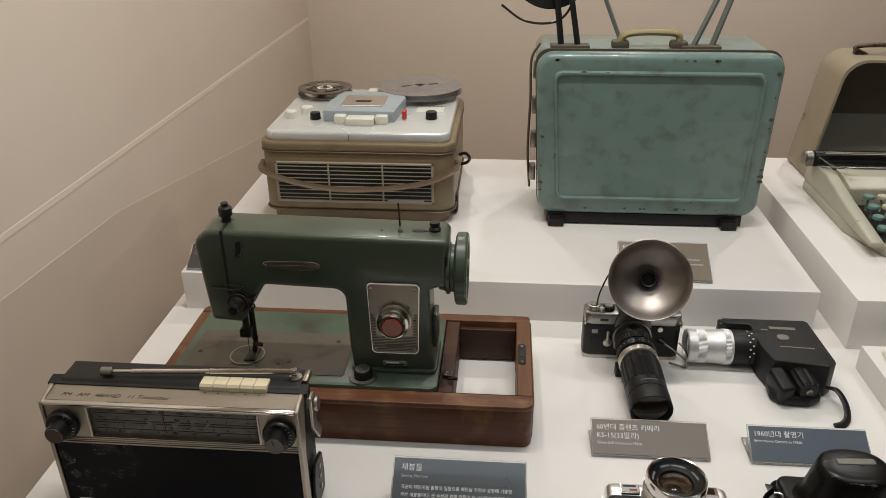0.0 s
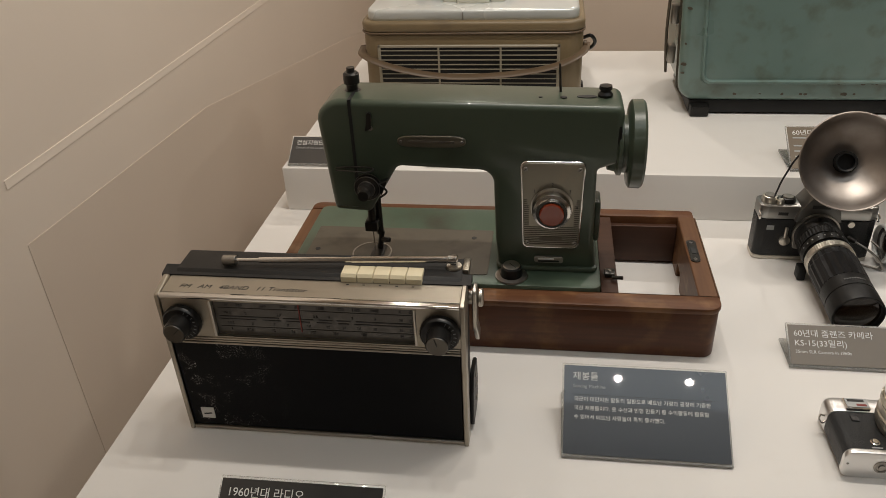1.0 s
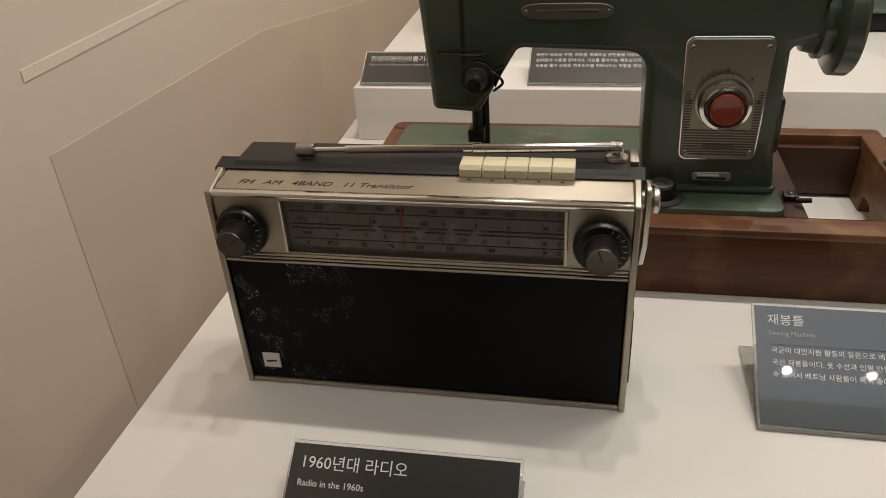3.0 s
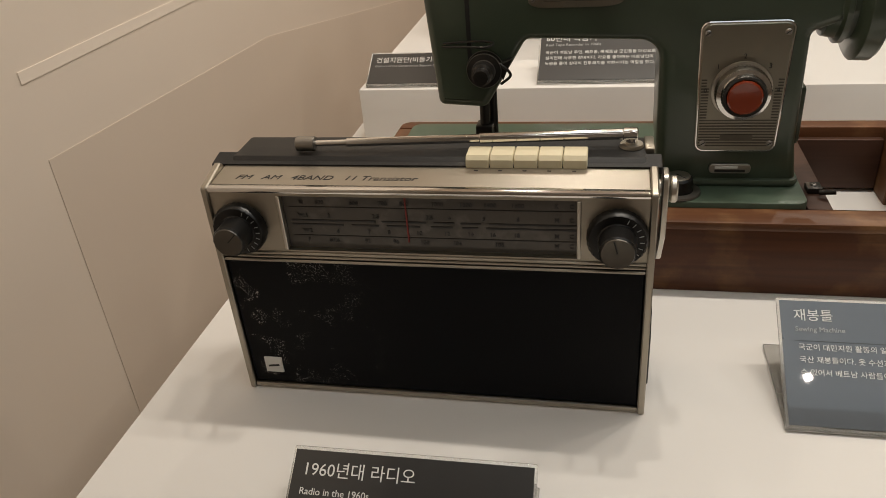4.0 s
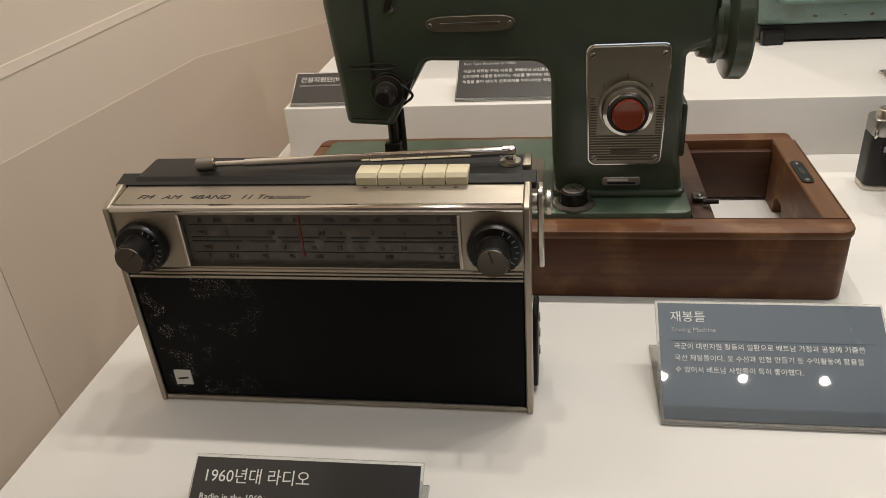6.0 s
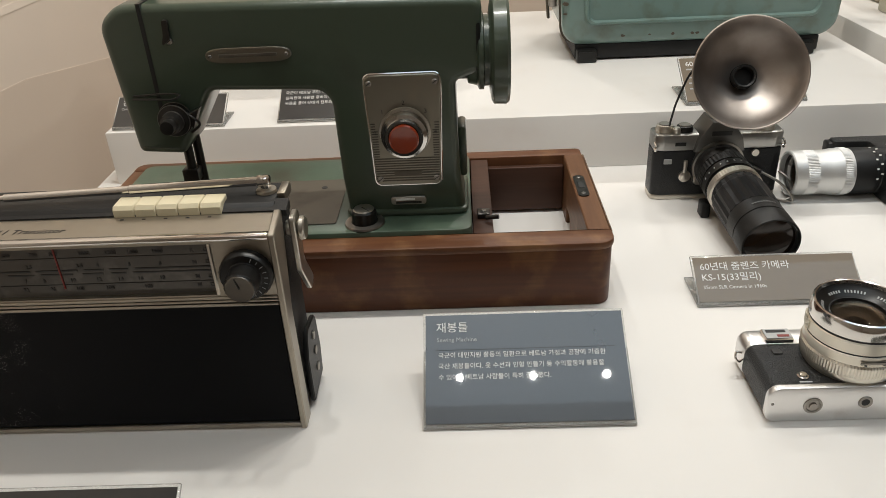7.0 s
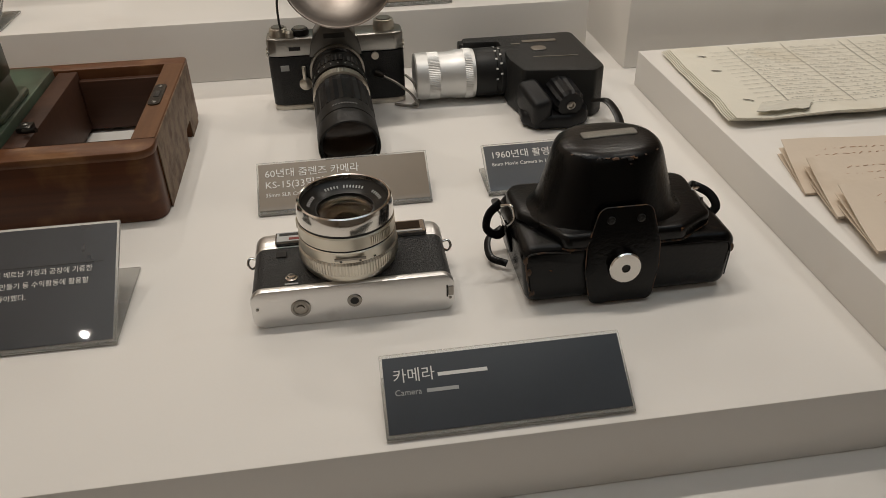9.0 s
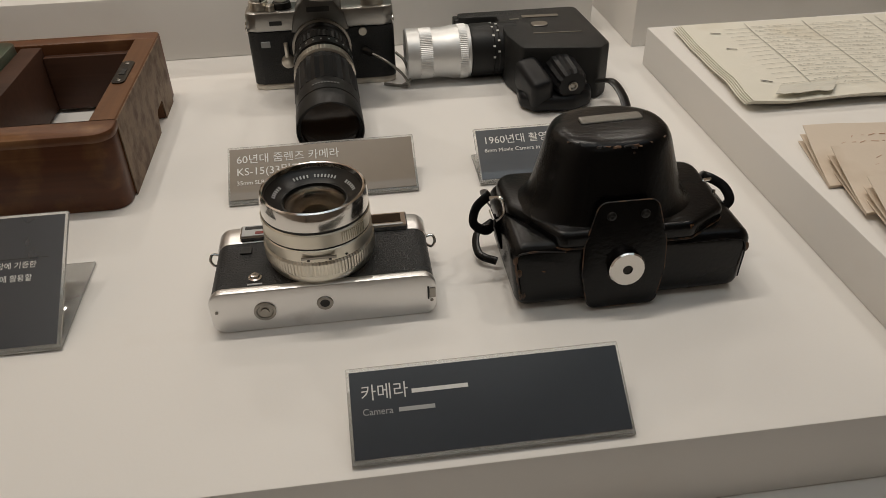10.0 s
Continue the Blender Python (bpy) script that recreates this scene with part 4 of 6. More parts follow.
    # flash reflector on the shoe
    c, n = Vector((0.2130, 0.9660, 0.1560)), Vector((-0.10, -0.90, 0.42)).normalized()
    fm = Matrix.Translation(c) @ n.to_track_quat("Z", "Y").to_matrix().to_4x4()
    R = 0.0572
    curve = [(0.010, -0.030), (0.018, -0.0275), (0.030, -0.0215), (0.042, -0.0125), (0.052, -0.003), (R - 0.0015, 0.0050)]
    fl = put("flash_reflector", lathe(curve + [(R, 0.0062), (R + 0.0012, 0.0052), (R + 0.0004, 0.0038)] + [(q + 0.0012, z - 0.0012) for q, z in curve[::-1]], 72, fm), REFLECTOR, r, "tarnished round flash reflector dish")
    put("bulb_socket", lathe([(0.0125, -0.033), (0.0125, -0.0185), (0.0112, -0.0175), (0.0095, -0.0185), (0.0088, -0.045), (0, -0.045)], 36, fm), MATT, fl, "dark bulb socket")
    back = fm @ Vector((0, 0, -0.046))
    put("flash_neck", join(rod(fm @ Vector((0, 0, -0.028)), back, 0.014, 28, b=0.002), rod(back + Vector((0, 0, 0.004)), Vector((0.2025, y0 + 0.015, 0.0985)), 0.0085, 24)), MATT, fl)
    put("flash_cord", tube([fm @ Vector((-0.02, 0.012, -0.035)), (0.163, 0.985, 0.158), (0.150, 0.990, 0.125), (0.1475, 1.000, 0.098), (0.1480, 1.006, 0.088)], 0.0012), BLACK, r, "thin dark flash cord")
    put("sync_plug", rod((0.2440, y0 - 0.001, 0.036), (0.2520, y0 - 0.008, 0.0345), 0.0042, 18, 0.0028), GREASE, r)
    put("sync_cable", tube([(0.252, y0 - 0.008, 0.0345), (0.266, y0 - 0.016, 0.028), (0.280, y0 - 0.020, 0.016), (0.286, y0 - 0.022, 0.004), (0.278, y0 - 0.016, 0.002), (0.262, y0 - 0.008, 0.0018)], 0.0014), STEEL, r, "grey sync cable")
    put("sync_loop", tube([(0.276, 1.000, 0.030), (0.284, 0.990, 0.024), (0.288, 0.982, 0.008), (0.280, 0.980, 0.0022)], 0.0014), STEEL, r)
    return r


# -- cine camera --
CINE = mat("black_crackle_enamel", (0.016, 0.016, 0.0155), 0.42, spec=0.3, var=0.2, scale=120, bump=0.45, bump_scale=1800)
SILVER = mat("anodised_silver", (0.74, 0.74, 0.73), 0.50, 0.8, var=0.04, scale=80)


def cine_camera():
    r = thing_at("cine_camera", 0.400, 0.97, 0, "black cine camera with a silver zoom lens lying on its side", "movie camera")
    body = fillet([(0.3450, 1.0420, 0.004), (0.3450, 1.0260, 0.003), (0.3840, 1.0240, 0.003), (0.3840, 0.9660, 0.004), (0.3920, 0.9300, 0.006), (0.4650, 0.9180, 0.006), (0.4780, 0.9300, 0.008), (0.4740, 1.0420, 0.008)], 4)
    put("body", prism(body, 0.0, 0.0530, "xy", 0.003), CINE, r, "black crackle-finish camera body")
    put("name_bar", moved(bx(-0.019, -0.0035, 0.0528, 0.019, 0.0035, 0.0536), at(0.4290, 1.0150, 0, pose(0, 0, 0, 0, 0, -2))), STEEL, r)
    put("line_bar", moved(bx(-0.024, -0.0010, 0.0528, 0.024, 0.0010, 0.0534), at(0.4350, 0.9640, 0, pose(0, 0, 0, 0, 0, -4))), STEEL, r)
    put("window_plate", prism(rounded(0.4140, 0.9830, 0.4310, 0.9970, 0.006), 0.0528, 0.0542, "xy", 0.0004, 1), STEEL, r, "small grey metal plate")
    put("small_bar", bx(0.3960, 1.0080, 0.0528, 0.4060, 1.0115, 0.0534), STEEL, r)
    m = at(0.3900, 0.9985, 0.0275, pose(0, 0, 0, 0, -90, 0))
    lens = put("lens_barrel", lathe([(0, -0.01), (0.0266, -0.01), (0.0266, 0.010), (0.0258, 0.011), (0.0258, 0.015), (0.0266, 0.016), (0.0266, 0.036), (0.0245, 0.039)], 56, m), MATT, r, "black lens barrel with white numbers")
    for k in range(9):
        a = radians(-88 + 12 * k)
        put("number_bar", moved(bx(-0.0012, -0.0009, 0.0256, 0.0012, 0.0009, 0.0269), m @ pose(0, 0, 0, 0, 0, math.degrees(a)) @ at(0, 0, 0.011 if k % 2 else 0.016, pose(0, 0, 0, 0, 90, 0)) ), INK, lens)
    put("silver_barrel", lathe([(0.0240, 0.038), (0.0262, 0.039), (0.0266, 0.043), (0.0266, 0.058), (0.0258, 0.061), (0.0251, 0.068), (0.0249, 0.076), (0.0249, 0.079)], 56, m), SILVER, lens, "silver anodised zoom lens")
    put("zoom_ring", lathe([(0.0240, 0.042), (0.0272, 0.0425), (0.0272, 0.0505), (0.0240, 0.051)], 170, m, 0.00045), SILVER, lens, "finely ribbed silver ring", 10)
    put("focus_ring", lathe([(0.0230, 0.077), (0.0254, 0.078), (0.0254, 0.090), (0.0250, 0.091)], 170, m, 0.00045), SILVER, lens, "finely ribbed silver ring", 10)
    put("front_rim", lathe([(0.0235, 0.090), (0.0254, 0.0905), (0.0256, 0.1030), (0.0245, 0.1045), (0.0225, 0.1045), (0.0215, 0.099)], 56, m), SILVER, lens)
    put("front_glass", lathe([(0.0216, 0.099), (0.010, 0.101), (0, 0.1015)], 36, m), LENSGLASS, lens)
    put("viewfinder", bx(0.3400, 1.0270, 0.020, 0.3500, 1.0425, 0.0500, 0.002), BLACK, r)
    # folded pistol grip with trigger and knob
    grip = fillet([(0.3880, 0.9320, 0.003), (0.3860, 0.9080, 0.008), (0.3970, 0.8930, 0.008), (0.4350, 0.8900, 0.010), (0.4540, 0.9000, 0.008), (0.4600, 0.9220, 0.003)], 5)
    put("grip", prism(grip, 0.001, 0.0170, "xy", 0.006, 4), RUBBER, r, "black moulded pistol grip")
    put("trigger_block", moved(bx(-0.011, -0.022, -0.018, 0.011, 0.022, 0.014, 0.006, 4), at(0.4000, 0.9110, 0.0260, pose(0, 0, 0, 16, -8, 12))), RUBBER, r)
    km = at(0.4290, 0.9320, 0.0315, pose(0, 0, 0, 0, 0, 0)) @ Vector((0.10, -0.92, -0.12)).to_track_quat("Z", "Y").to_matrix().to_4x4()
    kb = put("wind_knob", lathe([(0, 0), (0.0130, 0), (0.0165, 0.004), (0.0158, 0.034), (0.0135, 0.0385), (0.0060, 0.0390), (0, 0.0390)], 28, km, 0.0012), RUBBER, r, "ribbed black winding knob", 12)
    put("knob_bolt", lathe([(0.0, 0.0395), (0.0022, 0.0395), (0.0024, 0.0392), (0.0046, 0.0392), (0.0046, 0.0402), (0.0028, 0.0410), (0.0022, 0.0398)], 24, km), STEEL, kb)
    put("wrist_strap", tube([(0.4640, 0.9150, 0.020), (0.4740, 0.9030, 0.024), (0.4800, 0.8850, 0.016), (0.4790, 0.8680, 0.006), (0.4700, 0.8560, 0.0030), (0.4570, 0.8500, 0.0025)], 0.0052, 10, 0.35), BLACK, r, "black wrist strap")
    return r


reflex_camera()
cine_camera()

# -- rangefinder camera on its back --
CREAM_METAL = mat("champagne_chrome", (0.74, 0.70, 0.61), 0.36, 1.0, var=0.05, scale=60)
WHITE_CHROME = mat("satin_white_chrome", (0.80, 0.79, 0.78), 0.36, 1.0, var=0.04, scale=50, second=(0.58, 0.55, 0.52), amount=0.25, patch=30.0, spread=0.2)


def rangefinder():
    r = thing_at("rangefinder_camera", 0.201, 0.655, 0, "silver and black rangefinder camera lying on its back", "camera")
    x0, x1, ya, yb, h = 0.1310, 0.2705, 0.6195, 0.6930, 0.0310
    sect = fillet([(x0, 0.0, 0.008), (x1, 0.0, 0.008), (x1, h, 0.009), (x0, h, 0.009)], 5)
    put("bottom_plate", prism(sect, ya, ya + 0.0060, "xz", 0.0014), WHITE_CHROME, r, "satin chrome bottom plate")
    inner = fillet([(x0 + 0.0006, 0.0006, 0.008), (x1 - 0.0006, 0.0006, 0.008), (x1 - 0.0006, h - 0.0006, 0.009), (x0 + 0.0006, h - 0.0006, 0.009)], 5)
    put("body", prism(inner, ya + 0.0060, yb - 0.020, "xz"), HIDE, r, "black leatherette camera body")
    put("top_housing", prism(sect, yb - 0.020, yb, "xz", 0.003), WHITE_CHROME, r, "satin chrome top housing")
    for x, z in ((0.1640, 0.0150),):
        b = put("battery_cover", lathe([(0, 0), (0.0068, 0), (0.0068, 0.0008), (0.0052, 0.0012), (0.0046, 0.0004), (0.0028, 0.0004), (0.0026, 0.0014), (0, 0.0014)], 32, at(x, ya, z, TO_FRONT)), STEEL, r, "round battery cover")
    put("tripod_socket", lathe([(0.0030, -0.004), (0.0030, 0.0006), (0.0048, 0.0010), (0.0052, 0.0), (0.0052, -0.002)], 28, at(0.2010, ya, 0.0170, TO_FRONT)), STEEL, r, "threaded tripod socket")
    put("socket_hole", lathe([(0, 0.0002), (0.0031, 0.0002), (0.0031, 0.0005), (0, 0.0005)], 24, at(0.2010, ya, 0.0170, TO_FRONT)), DARKINK, r)
    for x in (x0 + 0.004, x1 - 0.003):
        screw(x, ya, 0.0170 if x < 0.2 else 0.011, 0.0011, r)
    put("back_catch", bx(x1 - 0.0045, ya - 0.0008, 0.013, x1 - 0.0005, ya + 0.003, 0.021, 0.0005, 1), STEEL, r)
    put("catch_gap", bx(x1 - 0.0056, ya - 0.0004, 0.012, x1 - 0.0046, ya + 0.003, 0.022), DARKINK, r)
    # windows on the upper edge of the front
    wl = put("meter_window", bx(0.1470, yb - 0.0185, h - 0.001, 0.1690, yb - 0.0040, h + 0.0030, 0.0008, 1), CHROME, r, "chrome framed name window")
    put("window_face", bx(0.1482, yb - 0.0172, h + 0.0030, 0.1680, yb - 0.0052, h + 0.0034), GREYINK, wl)
    put("mark_bar", bx(0.1500, yb - 0.0100, h + 0.0034, 0.1650, yb - 0.0068, h + 0.0037), DARKINK, wl)
    put("mark_bar", bx(0.1570, yb - 0.0158, h + 0.0034, 0.1660, yb - 0.0130, h + 0.0037), RED, wl)
    wr = put("finder_window", bx(0.2300, yb - 0.0200, h - 0.001, 0.2580, yb - 0.0030, h + 0.0032, 0.0008, 1), CHROME, r, "chrome framed viewfinder window")
    put("window_glass", bx(0.2330, yb - 0.0150, h + 0.0030, 0.2540, yb - 0.0055, h + 0.0035), LENSGLASS, wr)
    put("mark_bar", bx(0.2330, yb - 0.0188, h + 0.0031, 0.2550, yb - 0.0170, h + 0.0035), GREYINK, wr)
    sync = put("sync_socket", lathe([(0, 0), (0.0042, 0), (0.0042, 0.0010), (0.0030, 0.0014), (0.0026, 0.0026), (0, 0.0028)], 24, at(0.1595, ya + 0.0140, h - 0.0006)), CHROME, r, "small chrome sync socket")
    put("mark_bar", bx(0.1550, ya + 0.0070, h - 0.0008, 0.1640, ya + 0.0084, h - 0.0003), GREYINK, r)
    put("badge", bx(0.1480, yb - 0.0330, h - 0.0008, 0.1555, yb - 0.0265, h + 0.0004, 0.0004, 1), BLACK, r)
    for x, s in ((x0, -1), (x1, 1)):
        put("strap_lug", tube([(x - s * 0.001, yb - 0.016, 0.020), (x + s * 0.004, yb - 0.016, 0.021), (x + s * 0.0055, yb - 0.019, 0.018), (x + s * 0.003, yb - 0.0205, 0.015), (x - s * 0.001, yb - 0.018, 0.016)], 0.0010), CHROME, r)
    # lens
    m = at(0.2005, 0.6540, h + 0.0015)
    lens = put("lens_base", lathe([(0, -0.004), (0.0315, -0.004), (0.0318, 0), (0.0330, 0), (0.0335, 0.002), (0.0335, 0.004), (0.0322, 0.0045)], 64, m), CREAM_METAL, r, "champagne chrome lens barrel")
    put("aperture_ring", lathe([(0.0320, 0.004), (0.0345, 0.0045), (0.0348, 0.0060), (0.0348, 0.0130), (0.0335, 0.0145)], 200, m, 0.00045), CREAM_METAL, lens, "finely ribbed champagne metal ring", 10)
    put("speed_ring", lathe([(0.0330, 0.0145), (0.0338, 0.0150), (0.0338, 0.0225), (0.0332, 0.0230)], 64, m), CREAM_METAL, lens)
    put("dark_groove", lathe([(0.0325, 0.0226), (0.0332, 0.0228), (0.0332, 0.0240), (0.0325, 0.0242)], 64, m), DARKINK, lens)
    put("focus_ring", lathe([(0.0330, 0.0240), (0.0336, 0.0245), (0.0334, 0.0330), (0.0326, 0.0338)], 64, m), CREAM_METAL, lens)
    for a0 in (-62, 38, 150):
        for k in range(12):
            a = radians(a0 + 2.6 * k)
            put("grip_rib", moved(bx(-0.0005, -0.00035, 0.0252, 0.0009, 0.00035, 0.0322), m @ at(0.0336 * math.cos(a), 0.0336 * math.sin(a), 0, pose(0, 0, 0, 0, 0, math.degrees(a)))), CREAM_METAL, lens)
    put("lever_slot", lathe([(0.0320, 0.0336), (0.0327, 0.0338), (0.0327, 0.0352), (0.0320, 0.0354)], 64, m), DARKINK, lens)
    put("front_ring", lathe([(0.0320, 0.0352), (0.0331, 0.0358), (0.0333, 0.0420), (0.0328, 0.0455), (0.0322, 0.0475), (0.0312, 0.0482), (0.0303, 0.0478), (0.0298, 0.0440)], 64, m), CHROME, lens, "bright chrome filter ring")
    cone = put("name_ring", lathe([(0.0300, 0.0450), (0.0285, 0.0430), (0.0205, 0.0385), (0.0195, 0.0388), (0.0190, 0.0370)], 64, m), BLACK, lens, "black inner ring with white lettering")
    for a0, count in ((58, 7), (100, 5), (10, 6), (150, 6)):
        for k in range(count):
            a = radians(a0 + 5.2 * k)
            put("lettering_bar", moved(bx(-0.0011, -0.0005, -0.0002, 0.0011, 0.0005, 0.0002), m @ at(0.0248 * math.cos(a), 0.0248 * math.sin(a), 0.04125, pose(0, 0, 0, 0, 0, math.degrees(a)) @ pose(0, 0, 0, 0, -29, 0))), GREYINK, cone)
    put("front_glass", lathe([(0.0193, 0.0372), (0.0150, 0.0395), (0.0080, 0.0412), (0, 0.0417)], 48, m), glass("purple_coated_glass", (0.95, 0.93, 0.9), 0.01), lens, "coated front element")
    put("inner_barrel", lathe([(0.0192, 0.0370), (0.0170, 0.0300), (0.0130, 0.0290), (0.0125, 0.0220), (0.0075, 0.0215), (0.0070, 0.0160), (0, 0.0160)], 40, m), mat("bronze_lens_barrel", (0.16, 0.12, 0.08), 0.25, 0.9, var=0.2), lens)
    put("lettering_bar", moved(bx(-0.0100, -0.0348, 0.0180, 0.0110, -0.0337, 0.0195), m), STEEL, lens)
    for a in (-100, -78, -60):
        put("index_mark", moved(bx(-0.0003, -0.0008, 0.0160, 0.0008, 0.0008, 0.0168), m @ at(0.0336 * math.cos(radians(a)), 0.0336 * math.sin(radians(a)), 0, pose(0, 0, 0, 0, 0, a))), DARKINK, lens)
    return r


# -- leather ever-ready case --
LEATHER = mat("worn_black_leather", (0.0026, 0.0026, 0.0029), 0.27, spec=0.27, var=0.3, scale=60, bump=0.22, bump_scale=420, second=(0.20, 0.10, 0.045), amount=0.262, patch=85.0, spread=0.03)
LEATHER_EDGE = mat("brown_worn_leather_edge", (0.105, 0.052, 0.024), 0.5, var=0.5, scale=120, bump=0.3, second=(0.006, 0.005, 0.005), amount=0.50, patch=130.0, spread=0.08)


def leather_case():
    r = thing_at("camera_case", 0.390, 0.655, 0, "worn black leather camera case with a snap flap", "camera case")
    x0, x1, ya, yb = 0.3130, 0.4720, 0.6125, 0.6950
    # lower shell
    sect = fillet([(x0 + 0.008, 0.002, 0.008), (x1 - 0.004, 0.002, 0.008), (x1, 0.046, 0.010), (x0 + 0.002, 0.050, 0.010)], 6)
    put("shell", prism(sect, ya, yb, "xz", 0.007, 4), LEATHER, r, "black leather shell with brown scuffs")
    # front cover: a flat saddle and the bulge over the lens
    saddle = fillet([(0.3210, 0.6500, 0.008), (0.3300, 0.6400, 0.008), (0.3460, 0.6115, 0.009), (0.4290, 0.6115, 0.010), (0.4560, 0.6290, 0.008), (0.4590, 0.6900, 0.012), (0.3190, 0.6920, 0.012)], 5)
    put("cover", prism(saddle, 0.044, 0.0570, "xy", 0.004, 3), LEATHER, r, "black leather front cover")
    put("cover_edge", tube([(u, v, 0.0462) for u, v in saddle], 0.0007, 6, steps=1), LEATHER_EDGE, r, "brown worn lower edge of the cover")
    bm = bmesh.new()
    levels = [(0.0562, 0.0570, 0.0375, 0.000), (0.0585, 0.0530, 0.0368, 0.000), (0.0625, 0.0500, 0.0360, 0.000), (0.069, 0.0472, 0.0348, 0.0005), (0.078, 0.0448, 0.0336, 0.001), (0.090, 0.0415, 0.0318, 0.002), (0.099, 0.0392, 0.0308, 0.0025), (0.1045, 0.0376, 0.0298, 0.003), (0.1080, 0.0358, 0.0284, 0.003), (0.1102, 0.0334, 0.0264, 0.003), (0.1113, 0.0300, 0.0236, 0.003), (0.1118, 0.0260, 0.0200, 0.003), (0.1122, 0.0150, 0.0110, 0.003), (0.1123, 0.0, 0.0, 0.003)]
    low = lambda z: 0.0562 + (z - 0.0562) * 0.915
    rings = []
    for z, rx, ry, dy in levels:
        z = low(z)
        if rx == 0:
            rings.append([bm.verts.new((0.3845, 0.6530 + dy, z))])
            continue
        ring = []
        for k in range(48):
            t = 2 * math.pi * k / 48
            c, s = math.cos(t), math.sin(t)
            ring.append(bm.verts.new((0.3845 + rx * math.copysign(abs(c) ** 0.86, c), 0.6530 + dy + ry * math.copysign(abs(s) ** 0.86, s), z)))
        rings.append(ring)
    for a, b in zip(rings, rings[1:]):
        for k in range(48):
            bm.faces.new((a[k], a[(k + 1) % 48], b[(k + 1) % 48], b[k]) if len(b) > 1 else (a[k], a[(k + 1) % 48], b[0]))
    put("bulge", bm, LEATHER, r, "tapered leather bulge over the lens", 60)
    rnd = random.Random(3)
    for a0, span, z, kx, ky, th in ((212, 3, 0.1085, 0.0354, 0.0281, 0.0007), (226, 2, 0.1090, 0.0349, 0.0277, 0.0006), (247, 4, 0.1086, 0.0353, 0.0280, 0.0011), (253, 7, 0.1090, 0.0349, 0.0277, 0.0006), (262, 6, 0.1087, 0.0352, 0.0279, 0.0012), (270, 12, 0.1088, 0.0351, 0.0278, 0.0008), (275, 5, 0.1076, 0.0361, 0.0286, 0.0011), (281, 4, 0.1082, 0.0357, 0.0283, 0.0008), (296, 2, 0.1088, 0.0351, 0.0278, 0.0006), (318, 4, 0.1086, 0.0353, 0.0280, 0.0006), (276, 2, 0.1045, 0.0376, 0.0298, 0.0007)):
        arc = []
        for k in range(5):
            t = radians(a0 + span * k / 4)
            c, s = math.cos(t), math.sin(t)
            arc.append((0.3845 + kx * math.copysign(abs(c) ** 0.86, c), 0.6560 + ky * math.copysign(abs(s) ** 0.86, s), low(z) + 0.0006 * rnd.random()))
        put("scuff", tube(arc, th, 6, 0.6, 2), LEATHER_EDGE, r, "brown scuff")
    for x, z in ((x0 + 0.006, 0.040), (x0 + 0.009, 0.030), (x0 + 0.012, 0.012), (x1 - 0.004, 0.034)):
        put("scuff", moved(lathe([(0, 0), (0.003, 0.0006), (0.0022, 0.0014), (0, 0.0018)], 9), at(x, ya + 0.0015, z, TO_FRONT) @ Matrix.Diagonal((0.6, 1.2, 1, 1))), LEATHER_EDGE, r, "brown scuff")
    tag = put("maker_plate", moved(prism(rounded(-0.0200, -0.0045, 0.0200, 0.0045, 0.002), 0, 0.0012, "xy", 0.0004, 1), at(0.3860, 0.6600, low(0.1119), pose(0, 0, 0, 2, 0, 3))), mat("dull_pewter_plate", (0.22, 0.21, 0.19), 0.4, 0.8, var=0.3, scale=300, bump=0.5, bump_scale=900), r, "dull metal maker's plate")
    # flap with snap button, hanging over the edge towards the bottom
    fo = fillet([(-0.0220, 0.0, 0.006), (0.0220, 0.0, 0.006), (0.0265, 0.025, 0.008), (0.0260, 0.044, 0.006), (0.0180, 0.073, 0.007), (-0.0180, 0.073, 0.007), (-0.0260, 0.044, 0.006), (-0.0265, 0.025, 0.008)], 4)
    fm = at(0.3870, 0.6085, 0.0025, pose(0, 0, 0, 83, 0, 0))
    flap = put("flap", moved(prism(fo, 0.0, 0.0032, "xy", 0.0010, 2), fm), LEATHER, r, "leather flap with brown stitched edge")
    put("flap_edge", moved(tube([(u, v, 0.0026) for u, v in (fo + fo[:1])][::1], 0.00045, 6, steps=1), fm), LEATHER_EDGE, flap, "brown worn edge")
    for u in (-0.0105, 0.0105):
        put("rivet", moved(lathe([(0, 0), (0.0030, 0), (0.0026, 0.0012), (0.0012, 0.0016), (0, 0.0010)], 20), fm @ at(u, 0.0640, 0.0032)), BLACK, flap)
    sn = put("snap_button", moved(lathe([(0, 0), (0.0112, 0), (0.0115, 0.003), (0.0115, 0.0055), (0.0107, 0.0065), (0.0032, 0.0066), (0.0030, 0.0050), (0, 0.0050)], 48, None, 0.0002), fm @ at(0, 0.0295, 0.0032)), CHROME, flap, "round white-metal snap button")
    put("snap_centre", moved(lathe([(0, 0.0052), (0.0028, 0.0052), (0.0024, 0.0062), (0, 0.0060)], 20), fm @ at(0, 0.0295, 0.0032)), GREASE, sn)
    # stitched corner lines and strap ends
    put("seam", tube([(x0 + 0.010, ya - 0.0002, 0.010), (x0 + 0.006, ya - 0.0004, 0.040), (x0 + 0.014, ya + 0.0, 0.0455), (0.350, ya - 0.0004, 0.0440)], 0.0006, 6), LEATHER_EDGE, r)
    put("seam", tube([(0.420, ya - 0.0004, 0.0425), (0.455, ya - 0.0004, 0.0420), (x1 - 0.006, ya - 0.0002, 0.037), (x1 - 0.006, ya - 0.0004, 0.012)], 0.0005, 6), LEATHER, r)
